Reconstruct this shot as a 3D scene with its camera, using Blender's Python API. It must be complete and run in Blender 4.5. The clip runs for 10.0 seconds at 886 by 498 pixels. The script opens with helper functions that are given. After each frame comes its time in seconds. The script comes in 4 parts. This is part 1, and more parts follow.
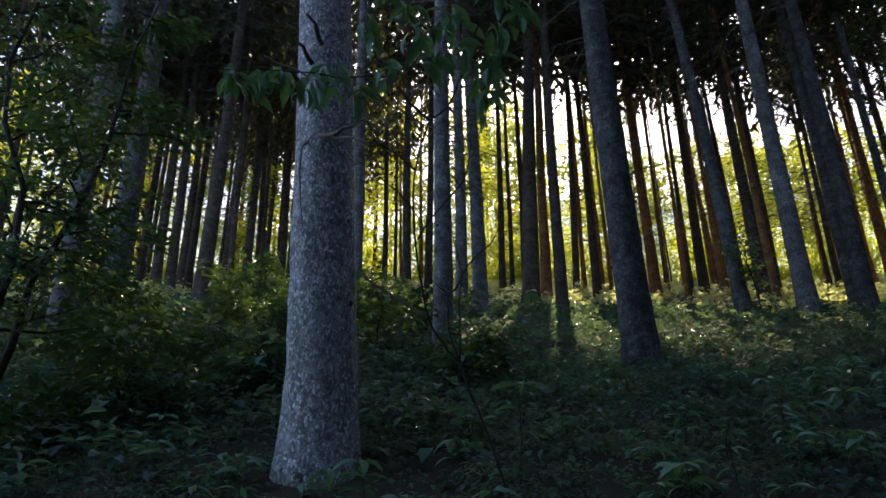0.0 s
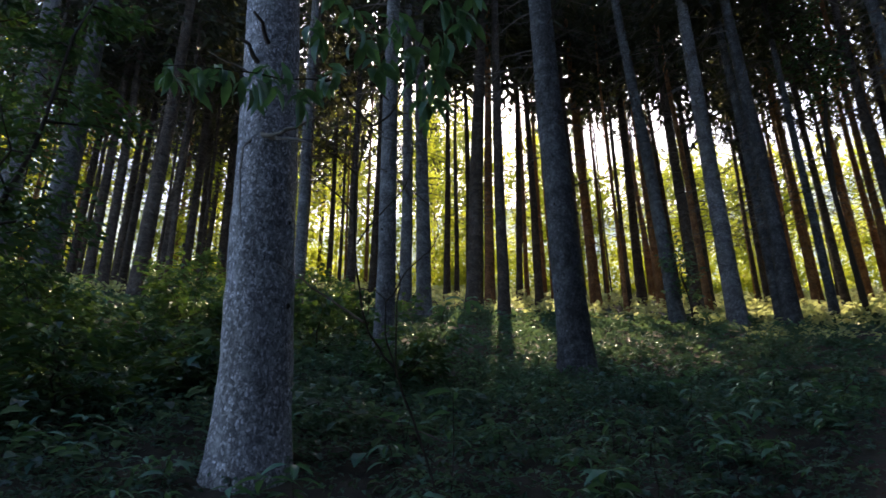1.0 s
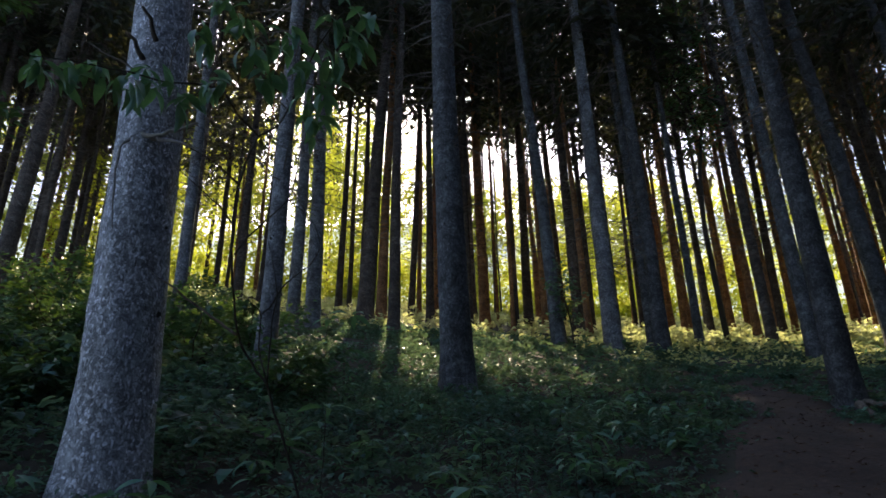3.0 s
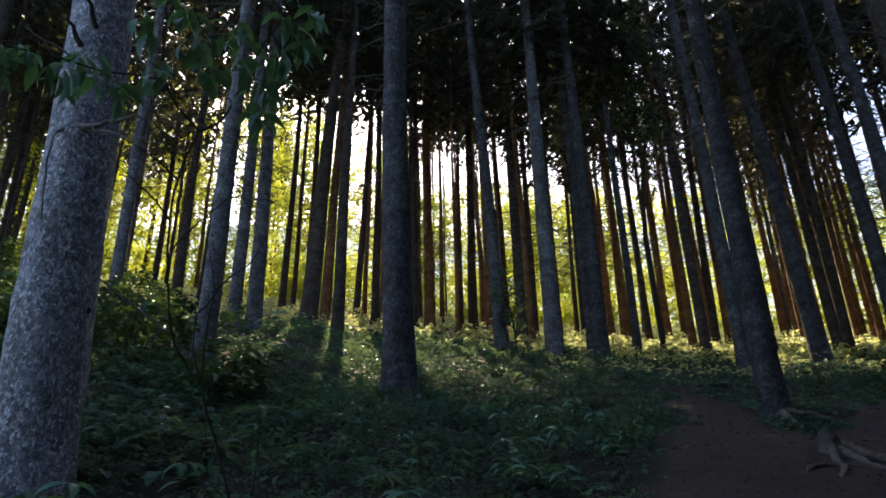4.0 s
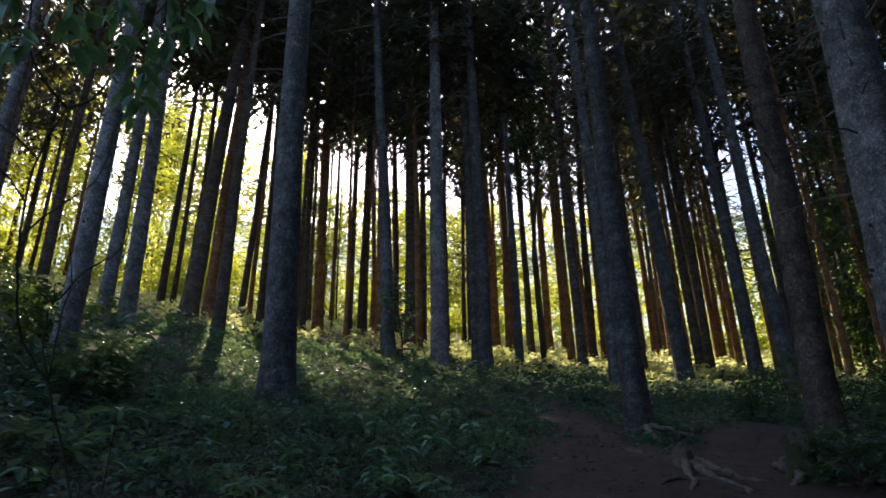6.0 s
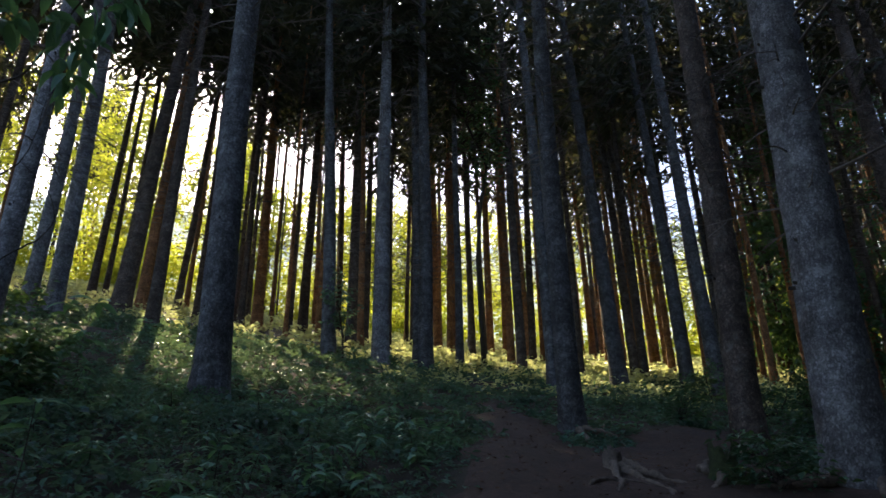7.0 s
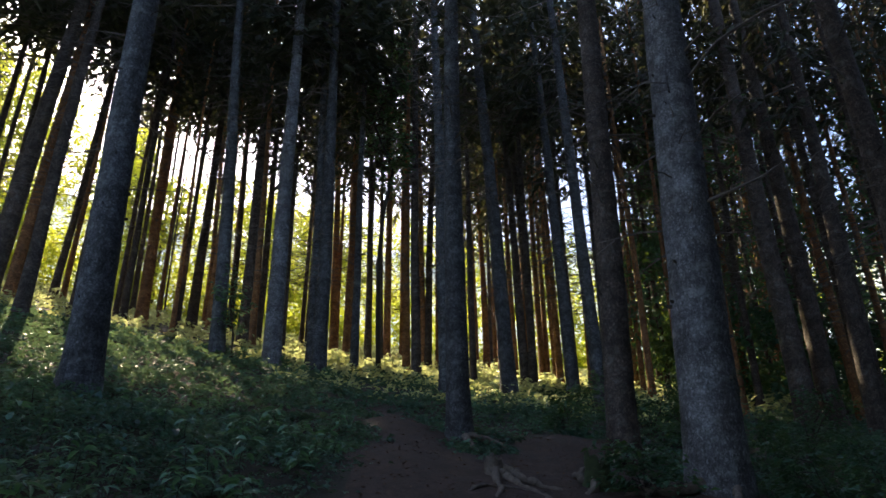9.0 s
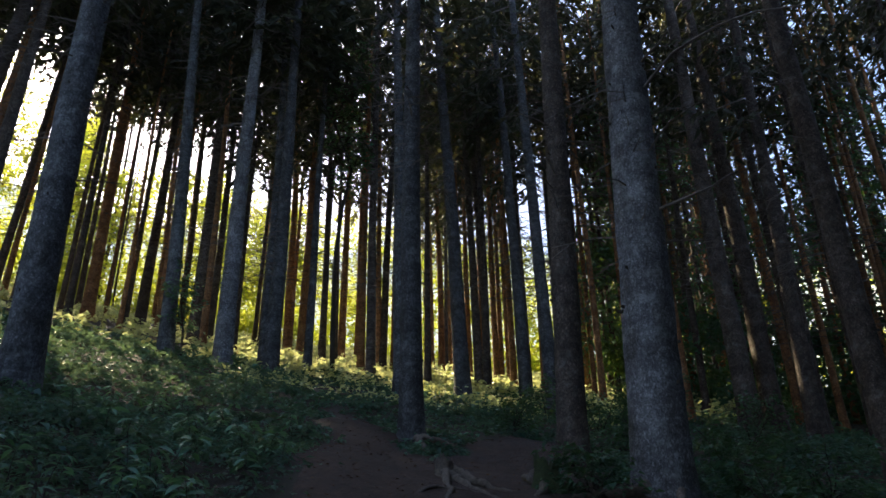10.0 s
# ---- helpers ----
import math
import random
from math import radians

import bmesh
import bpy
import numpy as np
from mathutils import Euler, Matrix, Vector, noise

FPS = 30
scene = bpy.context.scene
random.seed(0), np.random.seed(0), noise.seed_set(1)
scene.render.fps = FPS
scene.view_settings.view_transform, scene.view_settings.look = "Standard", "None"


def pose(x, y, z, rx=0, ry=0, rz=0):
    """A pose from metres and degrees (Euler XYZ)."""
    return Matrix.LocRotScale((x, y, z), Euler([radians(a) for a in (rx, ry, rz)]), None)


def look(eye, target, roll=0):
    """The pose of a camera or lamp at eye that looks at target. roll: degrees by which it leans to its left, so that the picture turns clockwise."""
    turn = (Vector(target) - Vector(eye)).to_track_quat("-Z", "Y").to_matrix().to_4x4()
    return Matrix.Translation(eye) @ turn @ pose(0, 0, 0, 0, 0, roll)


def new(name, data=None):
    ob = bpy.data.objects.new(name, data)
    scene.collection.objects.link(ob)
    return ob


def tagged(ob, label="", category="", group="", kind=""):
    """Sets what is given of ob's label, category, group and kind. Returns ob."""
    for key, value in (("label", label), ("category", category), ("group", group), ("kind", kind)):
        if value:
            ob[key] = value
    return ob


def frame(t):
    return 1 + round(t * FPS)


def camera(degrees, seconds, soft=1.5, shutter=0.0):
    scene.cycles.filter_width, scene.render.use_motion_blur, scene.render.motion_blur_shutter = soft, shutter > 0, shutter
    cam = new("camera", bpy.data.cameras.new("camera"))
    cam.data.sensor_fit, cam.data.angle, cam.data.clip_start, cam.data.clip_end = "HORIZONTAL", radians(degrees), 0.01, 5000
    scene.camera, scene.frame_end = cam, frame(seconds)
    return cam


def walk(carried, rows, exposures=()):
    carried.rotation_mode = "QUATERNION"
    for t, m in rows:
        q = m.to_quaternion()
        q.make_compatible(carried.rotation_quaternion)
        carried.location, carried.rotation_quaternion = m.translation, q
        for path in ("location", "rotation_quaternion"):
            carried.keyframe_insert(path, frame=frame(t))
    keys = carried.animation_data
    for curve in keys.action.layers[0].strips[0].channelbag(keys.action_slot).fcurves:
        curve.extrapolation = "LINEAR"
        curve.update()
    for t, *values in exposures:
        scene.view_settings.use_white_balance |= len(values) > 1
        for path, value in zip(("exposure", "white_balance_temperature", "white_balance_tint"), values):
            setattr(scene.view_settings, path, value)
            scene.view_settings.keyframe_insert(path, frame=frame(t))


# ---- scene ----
cam = camera(66.8, 10.0, soft=1.5, shutter=0.4)
PATH = [
    (0, 0.000, 0.000, 1.600, 111.10, 0.70, 0.30),
    (0.5, 0.018, -0.019, 1.600, 111.17, 0.60, -1.85),
    (1, 0.043, -0.034, 1.600, 111.43, 0.53, -4.64),
    (1.5, 0.060, -0.059, 1.601, 111.80, 0.57, -7.40),
    (2, 0.078, -0.078, 1.604, 112.08, 0.75, -9.57),
    (2.5, 0.106, -0.093, 1.605, 112.35, 0.82, -11.72),
    (4, 0.157, -0.127, 1.603, 112.73, 0.93, -18.73),
    (4.5, 0.169, -0.137, 1.601, 112.94, 0.94, -21.25),
    (5, 0.185, -0.143, 1.610, 113.07, 0.93, -23.63),
    (5.5, 0.210, -0.132, 1.619, 113.14, 0.95, -25.92),
    (7, 0.259, -0.153, 1.609, 113.03, 0.71, -33.48),
    (7.5, 0.274, -0.160, 1.612, 113.06, 0.74, -35.74),
    (8, 0.286, -0.167, 1.605, 113.16, 0.71, -37.81),
    (8.5, 0.297, -0.176, 1.607, 113.25, 0.73, -40.04),
    (9, 0.320, -0.187, 1.608, 113.33, 0.83, -42.36),
    (9.5, 0.335, -0.190, 1.610, 113.42, 0.96, -44.39),
    (10, 0.341, -0.201, 1.607, 113.39, 0.97, -46.17),
]
walk(cam, [(row[0], pose(*row[1:])) for row in PATH], exposures=[(0, 1.36, 6450, 15), (5, 1.44, 6450, 15), (10, 1.58, 6450, 15)])

# ---- light: a sun in front, behind the crowns, and the open blue sky behind the camera ----
SUN_AZIMUTH, SUN_HEIGHT = 10.3, 40.4
world = bpy.data.worlds.new("sky")
scene.world = world
world.use_nodes = True
wn = world.node_tree.nodes
sky = wn.new("ShaderNodeTexSky")
sky.sky_type = "NISHITA"
sky.sun_disc = False
sky.sun_elevation = radians(SUN_HEIGHT)
sky.sun_rotation = radians(SUN_AZIMUTH)
sky.dust_density = 2.0
sky.ozone_density = 2.0
wn["Background"].inputs["Strength"].default_value = 0.15
world.node_tree.links.new(sky.outputs[0], wn["Background"].inputs["Color"])
sun_data = bpy.data.lights.new("sun", "SUN")
sun_data.energy, sun_data.angle, sun_data.color = 5.0, radians(0.5), (1.0, 0.84, 0.54)
sun = new("sun", sun_data)
a, e = radians(SUN_AZIMUTH), radians(SUN_HEIGHT)
TO_SUN = Vector((math.sin(a) * math.cos(e), math.cos(a) * math.cos(e), math.sin(e)))
sun.matrix_world = look(TO_SUN * 60, (0, 0, 0))

# ---- materials ----
def material(name):
    m = bpy.data.materials.new(name)
    m.use_nodes = True
    return m, m.node_tree.nodes, m.node_tree.links, m.node_tree.nodes["Principled BSDF"]


def noise_tex(nodes, links, scale, detail=4.0, rough=0.6, coord="Object", stretch=None):
    tc = nodes.new("ShaderNodeTexCoord")
    n = nodes.new("ShaderNodeTexNoise")
    n.inputs["Scale"].default_value, n.inputs["Detail"].default_value, n.inputs["Roughness"].default_value = scale, detail, rough
    src = tc.outputs[coord]
    if stretch:
        mp = nodes.new("ShaderNodeMapping")
        mp.inputs["Scale"].default_value = stretch
        links.new(src, mp.inputs["Vector"])
        src = mp.outputs[0]
    links.new(src, n.inputs["Vector"])
    return n.outputs["Fac"], src


def ramp(nodes, links, fac, stops):
    r = nodes.new("ShaderNodeValToRGB")
    while len(r.color_ramp.elements) < len(stops):
        r.color_ramp.elements.new(0.5)
    for el, (p, c) in zip(r.color_ramp.elements, stops):
        el.position, el.color = p, (*c, 1)
    links.new(fac, r.inputs[0])
    return r.outputs[0]


def mix(nodes, links, fac, a, b, blend="MIX"):
    m = nodes.new("ShaderNodeMix")
    m.data_type, m.blend_type = "RGBA", blend
    for k, v in (("Factor", fac), ("A", a), ("B", b)):
        s = [i for i in m.inputs if i.name == k and i.type == ("VALUE" if k == "Factor" else "RGBA")][0]
        if hasattr(v, "is_linked"):
            links.new(v, s)
        elif k == "Factor":
            s.default_value = v
        else:
            s.default_value = (*v, 1)
    return [o for o in m.outputs if o.type == "RGBA"][0]


def bark(name, light, dark, lichen, scale=1.0, relief=0.45, contrast=0.4, gloss=0.8, streaks=1.0):
    """Scaly spruce bark: small flakes of uneven tone, fine cracks, pale lichen and darker stained patches."""
    m, nodes, links, bsdf = material(name)
    big, _ = noise_tex(nodes, links, 3.0, 5, 0.7, stretch=(1, 1, 0.6))
    fine, src = noise_tex(nodes, links, 42 * scale, 7, 0.75, stretch=(1, 1, 0.6))
    warp = nodes.new("ShaderNodeVectorMath")
    wob = nodes.new("ShaderNodeTexNoise")
    wob.inputs["Scale"].default_value, wob.inputs["Detail"].default_value = 26 * scale, 4
    links.new(src, wob.inputs["Vector"])
    ws = nodes.new("ShaderNodeVectorMath")
    ws.operation = "SCALE"
    ws.inputs["Scale"].default_value = 0.05
    links.new(wob.outputs["Color"], ws.inputs[0])
    links.new(src, warp.inputs[0])
    links.new(ws.outputs[0], warp.inputs[1])
    flake = nodes.new("ShaderNodeTexVoronoi")
    flake.inputs["Scale"].default_value = 50 * scale
    links.new(warp.outputs[0], flake.inputs["Vector"])
    cellv = nodes.new("ShaderNodeSeparateColor")
    links.new(flake.outputs["Color"], cellv.inputs[0])
    crack = nodes.new("ShaderNodeTexVoronoi")
    crack.feature = "DISTANCE_TO_EDGE"
    crack.inputs["Scale"].default_value = 50 * scale
    links.new(warp.outputs[0], crack.inputs["Vector"])
    edge = ramp(nodes, links, crack.outputs["Distance"], [(0.0, (0.45, 0.43, 0.42)), (0.22, (1, 1, 1))])
    base = ramp(nodes, links, fine, [(0.28, dark), (0.66, light)])
    tones = ramp(nodes, links, cellv.outputs[0], [(0.0, (1 - 0.8 * contrast,) * 3), (0.6, (0.95, 0.95, 0.95)), (1.0, (1 + 1.3 * contrast,) * 3)])
    col = mix(nodes, links, 1.0, base, tones, "MULTIPLY")
    col = mix(nodes, links, 1.0, col, edge, "MULTIPLY")
    spots, _ = noise_tex(nodes, links, 6 * scale, 6, 0.8)
    sp = ramp(nodes, links, spots, [(0.52, (0, 0, 0)), (0.66, (0.6, 0.6, 0.6))])
    col = mix(nodes, links, sp, col, lichen)
    tone = ramp(nodes, links, big, [(0.34, (1 - 0.5 * streaks, 1 - 0.53 * streaks, 1 - 0.55 * streaks)), (0.66, (1.25, 1.25, 1.27))])
    col = mix(nodes, links, 1.0, col, tone, "MULTIPLY")
    rings, _ = noise_tex(nodes, links, 2.2, 3, 0.55, stretch=(0.5, 0.5, 3.2))
    band = ramp(nodes, links, rings, [(0.38, (1 - 0.22 * streaks,) * 3), (0.5, (1, 1, 1)), (0.64, (1.12, 1.11, 1.10))])
    col = mix(nodes, links, 1.0, col, band, "MULTIPLY")
    info = nodes.new("ShaderNodeObjectInfo")
    vary = ramp(nodes, links, info.outputs["Random"], [(0.0, (0.78, 0.75, 0.73)), (1.0, (1.18, 1.18, 1.18))])
    col = mix(nodes, links, 1.0, col, vary, "MULTIPLY")
    links.new(col, bsdf.inputs["Base Color"])
    bsdf.inputs["Roughness"].default_value = gloss
    bsdf.inputs["Specular IOR Level"].default_value = 0.3
    high = nodes.new("ShaderNodeMath")
    high.operation = "MULTIPLY_ADD"
    high.inputs[1].default_value = 0.8
    links.new(cellv.outputs[1], high.inputs[0])
    links.new(fine, high.inputs[2])
    bump = nodes.new("ShaderNodeBump")
    bump.inputs["Strength"].default_value, bump.inputs["Distance"].default_value = relief, 0.007
    links.new(high.outputs[0], bump.inputs["Height"])
    links.new(bump.outputs[0], bsdf.inputs["Normal"])
    return m


def leaf_material(name, top, glow, through_light=0.4, gloss=0.45, spread=0.5):
    """A leaf that shines a little and lets light through."""
    m, nodes, links, bsdf = material(name)
    geo = nodes.new("ShaderNodeNewGeometry")
    rnd = geo.outputs["Random Per Island"]
    lo = tuple(c * (1 - spread) for c in top)
    hi = (top[0] * (1 + spread * 0.9), top[1] * (1 + spread * 0.8), top[2] * (1 + spread * 0.4))
    col = ramp(nodes, links, rnd, [(0.0, lo), (0.6, top), (1.0, hi)])
    patch, _ = noise_tex(nodes, links, 1.1, 3)
    tone = ramp(nodes, links, patch, [(0.3, (0.62, 0.68, 0.72)), (0.7, (1.3, 1.25, 1.05))])
    col = mix(nodes, links, 1.0, col, tone, "MULTIPLY")
    links.new(col, bsdf.inputs["Base Color"])
    bsdf.inputs["Roughness"].default_value = gloss
    bsdf.inputs["Specular IOR Level"].default_value = 0.42
    tr = nodes.new("ShaderNodeBsdfTranslucent")
    tcol = mix(nodes, links, 1.0, glow, tone, "MULTIPLY")
    links.new(tcol, tr.inputs["Color"])
    ms = nodes.new("ShaderNodeMixShader")
    ms.inputs[0].default_value = through_light
    links.new(bsdf.outputs[0], ms.inputs[1])
    links.new(tr.outputs[0], ms.inputs[2])
    links.new(ms.outputs[0], nodes["Material Output"].inputs["Surface"])
    return m


def earth(name, stops, scale, relief=0.5, coarse=1.0):
    m, nodes, links, bsdf = material(name)
    f1, _ = noise_tex(nodes, links, scale, 8, 0.75)
    f2, _ = noise_tex(nodes, links, coarse, 4, 0.6)
    c = ramp(nodes, links, f1, stops)
    tone = ramp(nodes, links, f2, [(0.3, (0.6, 0.6, 0.6)), (0.7, (1.2, 1.15, 1.05))])
    c = mix(nodes, links, 1.0, c, tone, "MULTIPLY")
    links.new(c, bsdf.inputs["Base Color"])
    bsdf.inputs["Roughness"].default_value = 0.9
    bump = nodes.new("ShaderNodeBump")
    bump.inputs["Strength"].default_value, bump.inputs["Distance"].default_value = relief, 0.03
    links.new(f1, bump.inputs["Height"])
    links.new(bump.outputs[0], bsdf.inputs["Normal"])
    return m


BIG = bark("bark_big", (0.70, 0.74, 0.80), (0.24, 0.25, 0.27), (0.62, 0.66, 0.70), 1.25, 0.32, 0.75, 0.55, 0.3)
GREY = bark("bark_grey", (0.165, 0.175, 0.182), (0.065, 0.067, 0.068), (0.24, 0.27, 0.265))
# the grey bark again, made paler for trunks that the open sky lights
SKYLIT = bark("bark_skylit", (0.29, 0.30, 0.31), (0.13, 0.133, 0.135), (0.38, 0.41, 0.40))
# dark bark; on the right-hand trunks its tone also stands for deep shade
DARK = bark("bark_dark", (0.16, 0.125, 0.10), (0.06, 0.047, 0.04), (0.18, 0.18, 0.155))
# reddish bark, its orange raised so that warm sun glow lies in the colour
SUNLIT_BROWN = bark("bark_sunlit_brown", (0.52, 0.27, 0.12), (0.24, 0.115, 0.052), (0.34, 0.24, 0.14))
TWIG = earth("dead_wood", [(0.3, (0.07, 0.06, 0.055)), (0.7, (0.20, 0.17, 0.15))], 25, 0.4)
GREYWOOD = earth("grey_dead_wood", [(0.3, (0.15, 0.14, 0.13)), (0.7, (0.36, 0.34, 0.32))], 25, 0.4)
STEM = earth("young_bark", [(0.3, (0.03, 0.026, 0.02)), (0.7, (0.075, 0.065, 0.05))], 40, 0.3)
NEEDLES = leaf_material("needles", (0.036, 0.047, 0.034), (0.14, 0.14, 0.06), 0.24, 0.6)
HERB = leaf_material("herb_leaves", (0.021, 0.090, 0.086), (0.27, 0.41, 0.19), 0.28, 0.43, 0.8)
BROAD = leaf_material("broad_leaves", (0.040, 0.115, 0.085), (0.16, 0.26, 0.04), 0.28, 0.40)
SAPLING = leaf_material("sapling_leaves", (0.105, 0.250, 0.185), (0.22, 0.40, 0.10), 0.3, 0.4)
# yellower and brighter than BROAD: backlit sunshine is put into these leaf colours
SUNNY = leaf_material("sunlit_edge_leaves", (0.13, 0.18, 0.035), (0.72, 0.76, 0.09), 0.6, 0.45)
# far paler than HERB: the glare of sunlit ground is put into the colour
SUNLIT_GRASS = leaf_material("sunlit_edge_grass", (0.44, 0.47, 0.23), (0.75, 0.78, 0.36), 0.5, 0.45)
SOIL = earth("forest_soil", [(0.3, (0.020, 0.017, 0.012)), (0.5, (0.042, 0.035, 0.022)), (0.7, (0.07, 0.062, 0.03))], 9, 0.7, 0.6)
PATH_SOIL = earth("path_soil", [(0.3, (0.034, 0.021, 0.016)), (0.55, (0.072, 0.044, 0.032)), (0.75, (0.135, 0.085, 0.06))], 14, 0.8, 1.2)
ROOT = earth("root_wood", [(0.3, (0.075, 0.062, 0.052)), (0.7, (0.25, 0.20, 0.165))], 30, 0.6)
MOSS = earth("moss", [(0.3, (0.02, 0.03, 0.012)), (0.7, (0.07, 0.10, 0.03))], 30, 0.8)
LITTER = leaf_material("fallen_leaves", (0.13, 0.075, 0.045), (0.12, 0.06, 0.02), 0.1, 0.6)


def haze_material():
    """Distance: a wooded slope, its bright haze put into pale colours and a glow."""
    m, nodes, links, bsdf = material("haze_glow_woods")
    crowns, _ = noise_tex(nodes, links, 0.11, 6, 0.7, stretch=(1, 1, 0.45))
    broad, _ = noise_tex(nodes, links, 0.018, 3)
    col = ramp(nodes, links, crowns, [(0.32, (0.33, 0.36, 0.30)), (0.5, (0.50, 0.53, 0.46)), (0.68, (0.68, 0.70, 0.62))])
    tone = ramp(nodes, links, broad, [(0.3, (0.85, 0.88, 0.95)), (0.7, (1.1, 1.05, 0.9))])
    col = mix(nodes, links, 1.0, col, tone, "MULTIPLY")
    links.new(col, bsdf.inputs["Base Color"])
    # the slope glows in its own colour to stand for bright haze
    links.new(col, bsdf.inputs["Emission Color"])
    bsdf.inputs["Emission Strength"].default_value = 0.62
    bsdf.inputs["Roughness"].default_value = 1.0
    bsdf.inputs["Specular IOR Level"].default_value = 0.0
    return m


HAZE = haze_material()


# ---- building blocks ----
rng = np.random.default_rng(7)


def mesh_of(name, verts, faces, mat, smooth=False):
    me = bpy.data.meshes.new(name)
    me.from_pydata([tuple(v) for v in np.asarray(verts, float).tolist()], [], [tuple(f) for f in faces])
    if mat is not None:
        me.materials.append(mat)
    if smooth:
        me.polygons.foreach_set("use_smooth", np.ones(len(me.polygons), bool))
    me.update()
    return me


def part(name, me, parent, label="", m=None):
    ob = new(name, me)
    ob.parent = parent
    if m is not None:
        ob.matrix_basis = m
    if label:
        tagged(ob, label)
    return ob


def ground_z(x, y):
    """Height of the hillside; it climbs away from the camera and falls gently behind it."""
    y = np.where(np.asarray(y, float) < 0, np.asarray(y, float) * 0.4, y)
    x = np.asarray(x, float)
    q = np.sqrt(x * x + y * y + 16)
    z = 0.4686 + 0.1799 * x + 0.5299 * y - 0.1731 * q + 0.1083 * x * x / q - 0.2285 * x * y / q
    far = np.clip((np.hypot(x, y) - 60) / 200, 0, 1)
    z = z - far * 0.35 * np.maximum(z, 0)
    bumps = 0.06 * np.sin(1.7 * x + 0.6 * y) * np.sin(1.3 * y - 0.4 * x) + 0.03 * np.sin(4.1 * x + 1.0) * np.sin(3.7 * y)
    return z + bumps


def tube(points, radii, sides=6):
    """A bent, tapering tube: verts and faces."""
    pts = np.asarray(points, float)
    n = len(pts)
    d = np.gradient(pts, axis=0)
    d /= np.linalg.norm(d, axis=1)[:, None] + 1e-9
    ref = np.where(np.abs(d[:, 2:3]) > 0.9, np.array([[1.0, 0, 0]]), np.array([[0, 0, 1.0]]))
    u = np.cross(d, ref)
    u /= np.linalg.norm(u, axis=1)[:, None]
    v = np.cross(d, u)
    a = np.linspace(0, 2 * np.pi, sides, endpoint=False)
    ring = u[:, None, :] * np.cos(a)[None, :, None] + v[:, None, :] * np.sin(a)[None, :, None]
    verts = (pts[:, None, :] + ring * np.asarray(radii, float)[:, None, None]).reshape(-1, 3)
    faces = [(i * sides + j, i * sides + (j + 1) % sides, (i + 1) * sides + (j + 1) % sides, (i + 1) * sides + j)
             for i in range(n - 1) for j in range(sides)]
    faces.append(tuple(range(sides))[::-1])
    faces.append(tuple(range((n - 1) * sides, n * sides)))
    return verts, faces


def joined(pieces):
    vs, fs, k = [], [], 0
    for v, f in pieces:
        vs.append(np.asarray(v, float))
        fs += [tuple(i + k for i in face) for face in f]
        k += len(v)
    return np.concatenate(vs), fs


def leaves(base, way, up, length, width, fold=0.25):
    """Many folded leaves: base points, directions, upper sides, lengths and widths, as one set of verts and faces."""
    base, way, up = (np.asarray(k, float) for k in (base, way, up))
    n = len(base)
    length, width = np.broadcast_to(length, n)[:, None], np.broadcast_to(width, n)[:, None]
    way = way / (np.linalg.norm(way, axis=1)[:, None] + 1e-9)
    side = np.cross(way, up)
    side /= np.linalg.norm(side, axis=1)[:, None] + 1e-9
    nor = np.cross(side, way)
    mid = base + way * length * 0.42 + nor * width * fold
    tip = base + way * length - nor * length * 0.12
    v = np.stack([base, mid + side * width * 0.5, tip, mid - side * width * 0.5], 1).reshape(-1, 3)
    k = np.arange(n)[:, None] * 4
    f = np.concatenate([k + np.array([[0, 1, 2]]), k + np.array([[0, 2, 3]])], 1).reshape(-1, 3)
    return v, f.tolist()


def blades(base, way, up, length, width):
    """Many slender sprays, each a single narrow pointed blade that widens from its base."""
    base, way, up = (np.asarray(k, float) for k in (base, way, up))
    way = way / (np.linalg.norm(way, axis=1)[:, None] + 1e-9)
    side = np.cross(way, up)
    side /= np.linalg.norm(side, axis=1)[:, None] + 1e-9
    n, length, width = len(base), length[:, None], width[:, None]
    v = np.stack([base - side * width * 0.5, base + side * width * 0.5, base + way * length], 1).reshape(-1, 3)
    return v, (np.arange(n)[:, None] * 3 + np.array([[0, 1, 2]])).tolist()


def fine_leaves(base, way, up, length, width):
    """Like leaves(), but each leaf is rounded, pointed and arched: four cross-sections and a rib."""
    base, way, up = (np.asarray(k, float) for k in (base, way, up))
    n = len(base)
    length, width = np.broadcast_to(length, n)[:, None], np.broadcast_to(width, n)[:, None]
    way = way / (np.linalg.norm(way, axis=1)[:, None] + 1e-9)
    side = np.cross(way, up)
    side /= np.linalg.norm(side, axis=1)[:, None] + 1e-9
    nor = np.cross(side, way)
    rows = [base]
    for k, w, z in ((0.28, 0.46, 0.05), (0.62, 0.42, 0.03)):
        rib = base + way * length * k + nor * length * z
        rows += [rib + side * width * w + nor * width * 0.10, rib, rib - side * width * w + nor * width * 0.10]
    rows.append(base + way * length - nor * length * 0.14)
    v = np.stack(rows, 1).reshape(-1, 3)
    k = np.arange(n)[:, None] * 8
    tri = np.concatenate([k + np.array([[a, b, c]]) for a, b, c in ((0, 1, 2), (0, 2, 3), (4, 7, 5), (5, 7, 6))], 1).reshape(-1, 3)
    quad = np.concatenate([k + np.array([[a, b, c, d]]) for a, b, c, d in ((1, 4, 5, 2), (2, 5, 6, 3))], 1).reshape(-1, 4)
    return v, tri.tolist() + quad.tolist()


def unit(n, flat=1.0):
    d = rng.normal(size=(n, 3))
    d[:, 2] *= flat
    return d / np.linalg.norm(d, axis=1)[:, None]


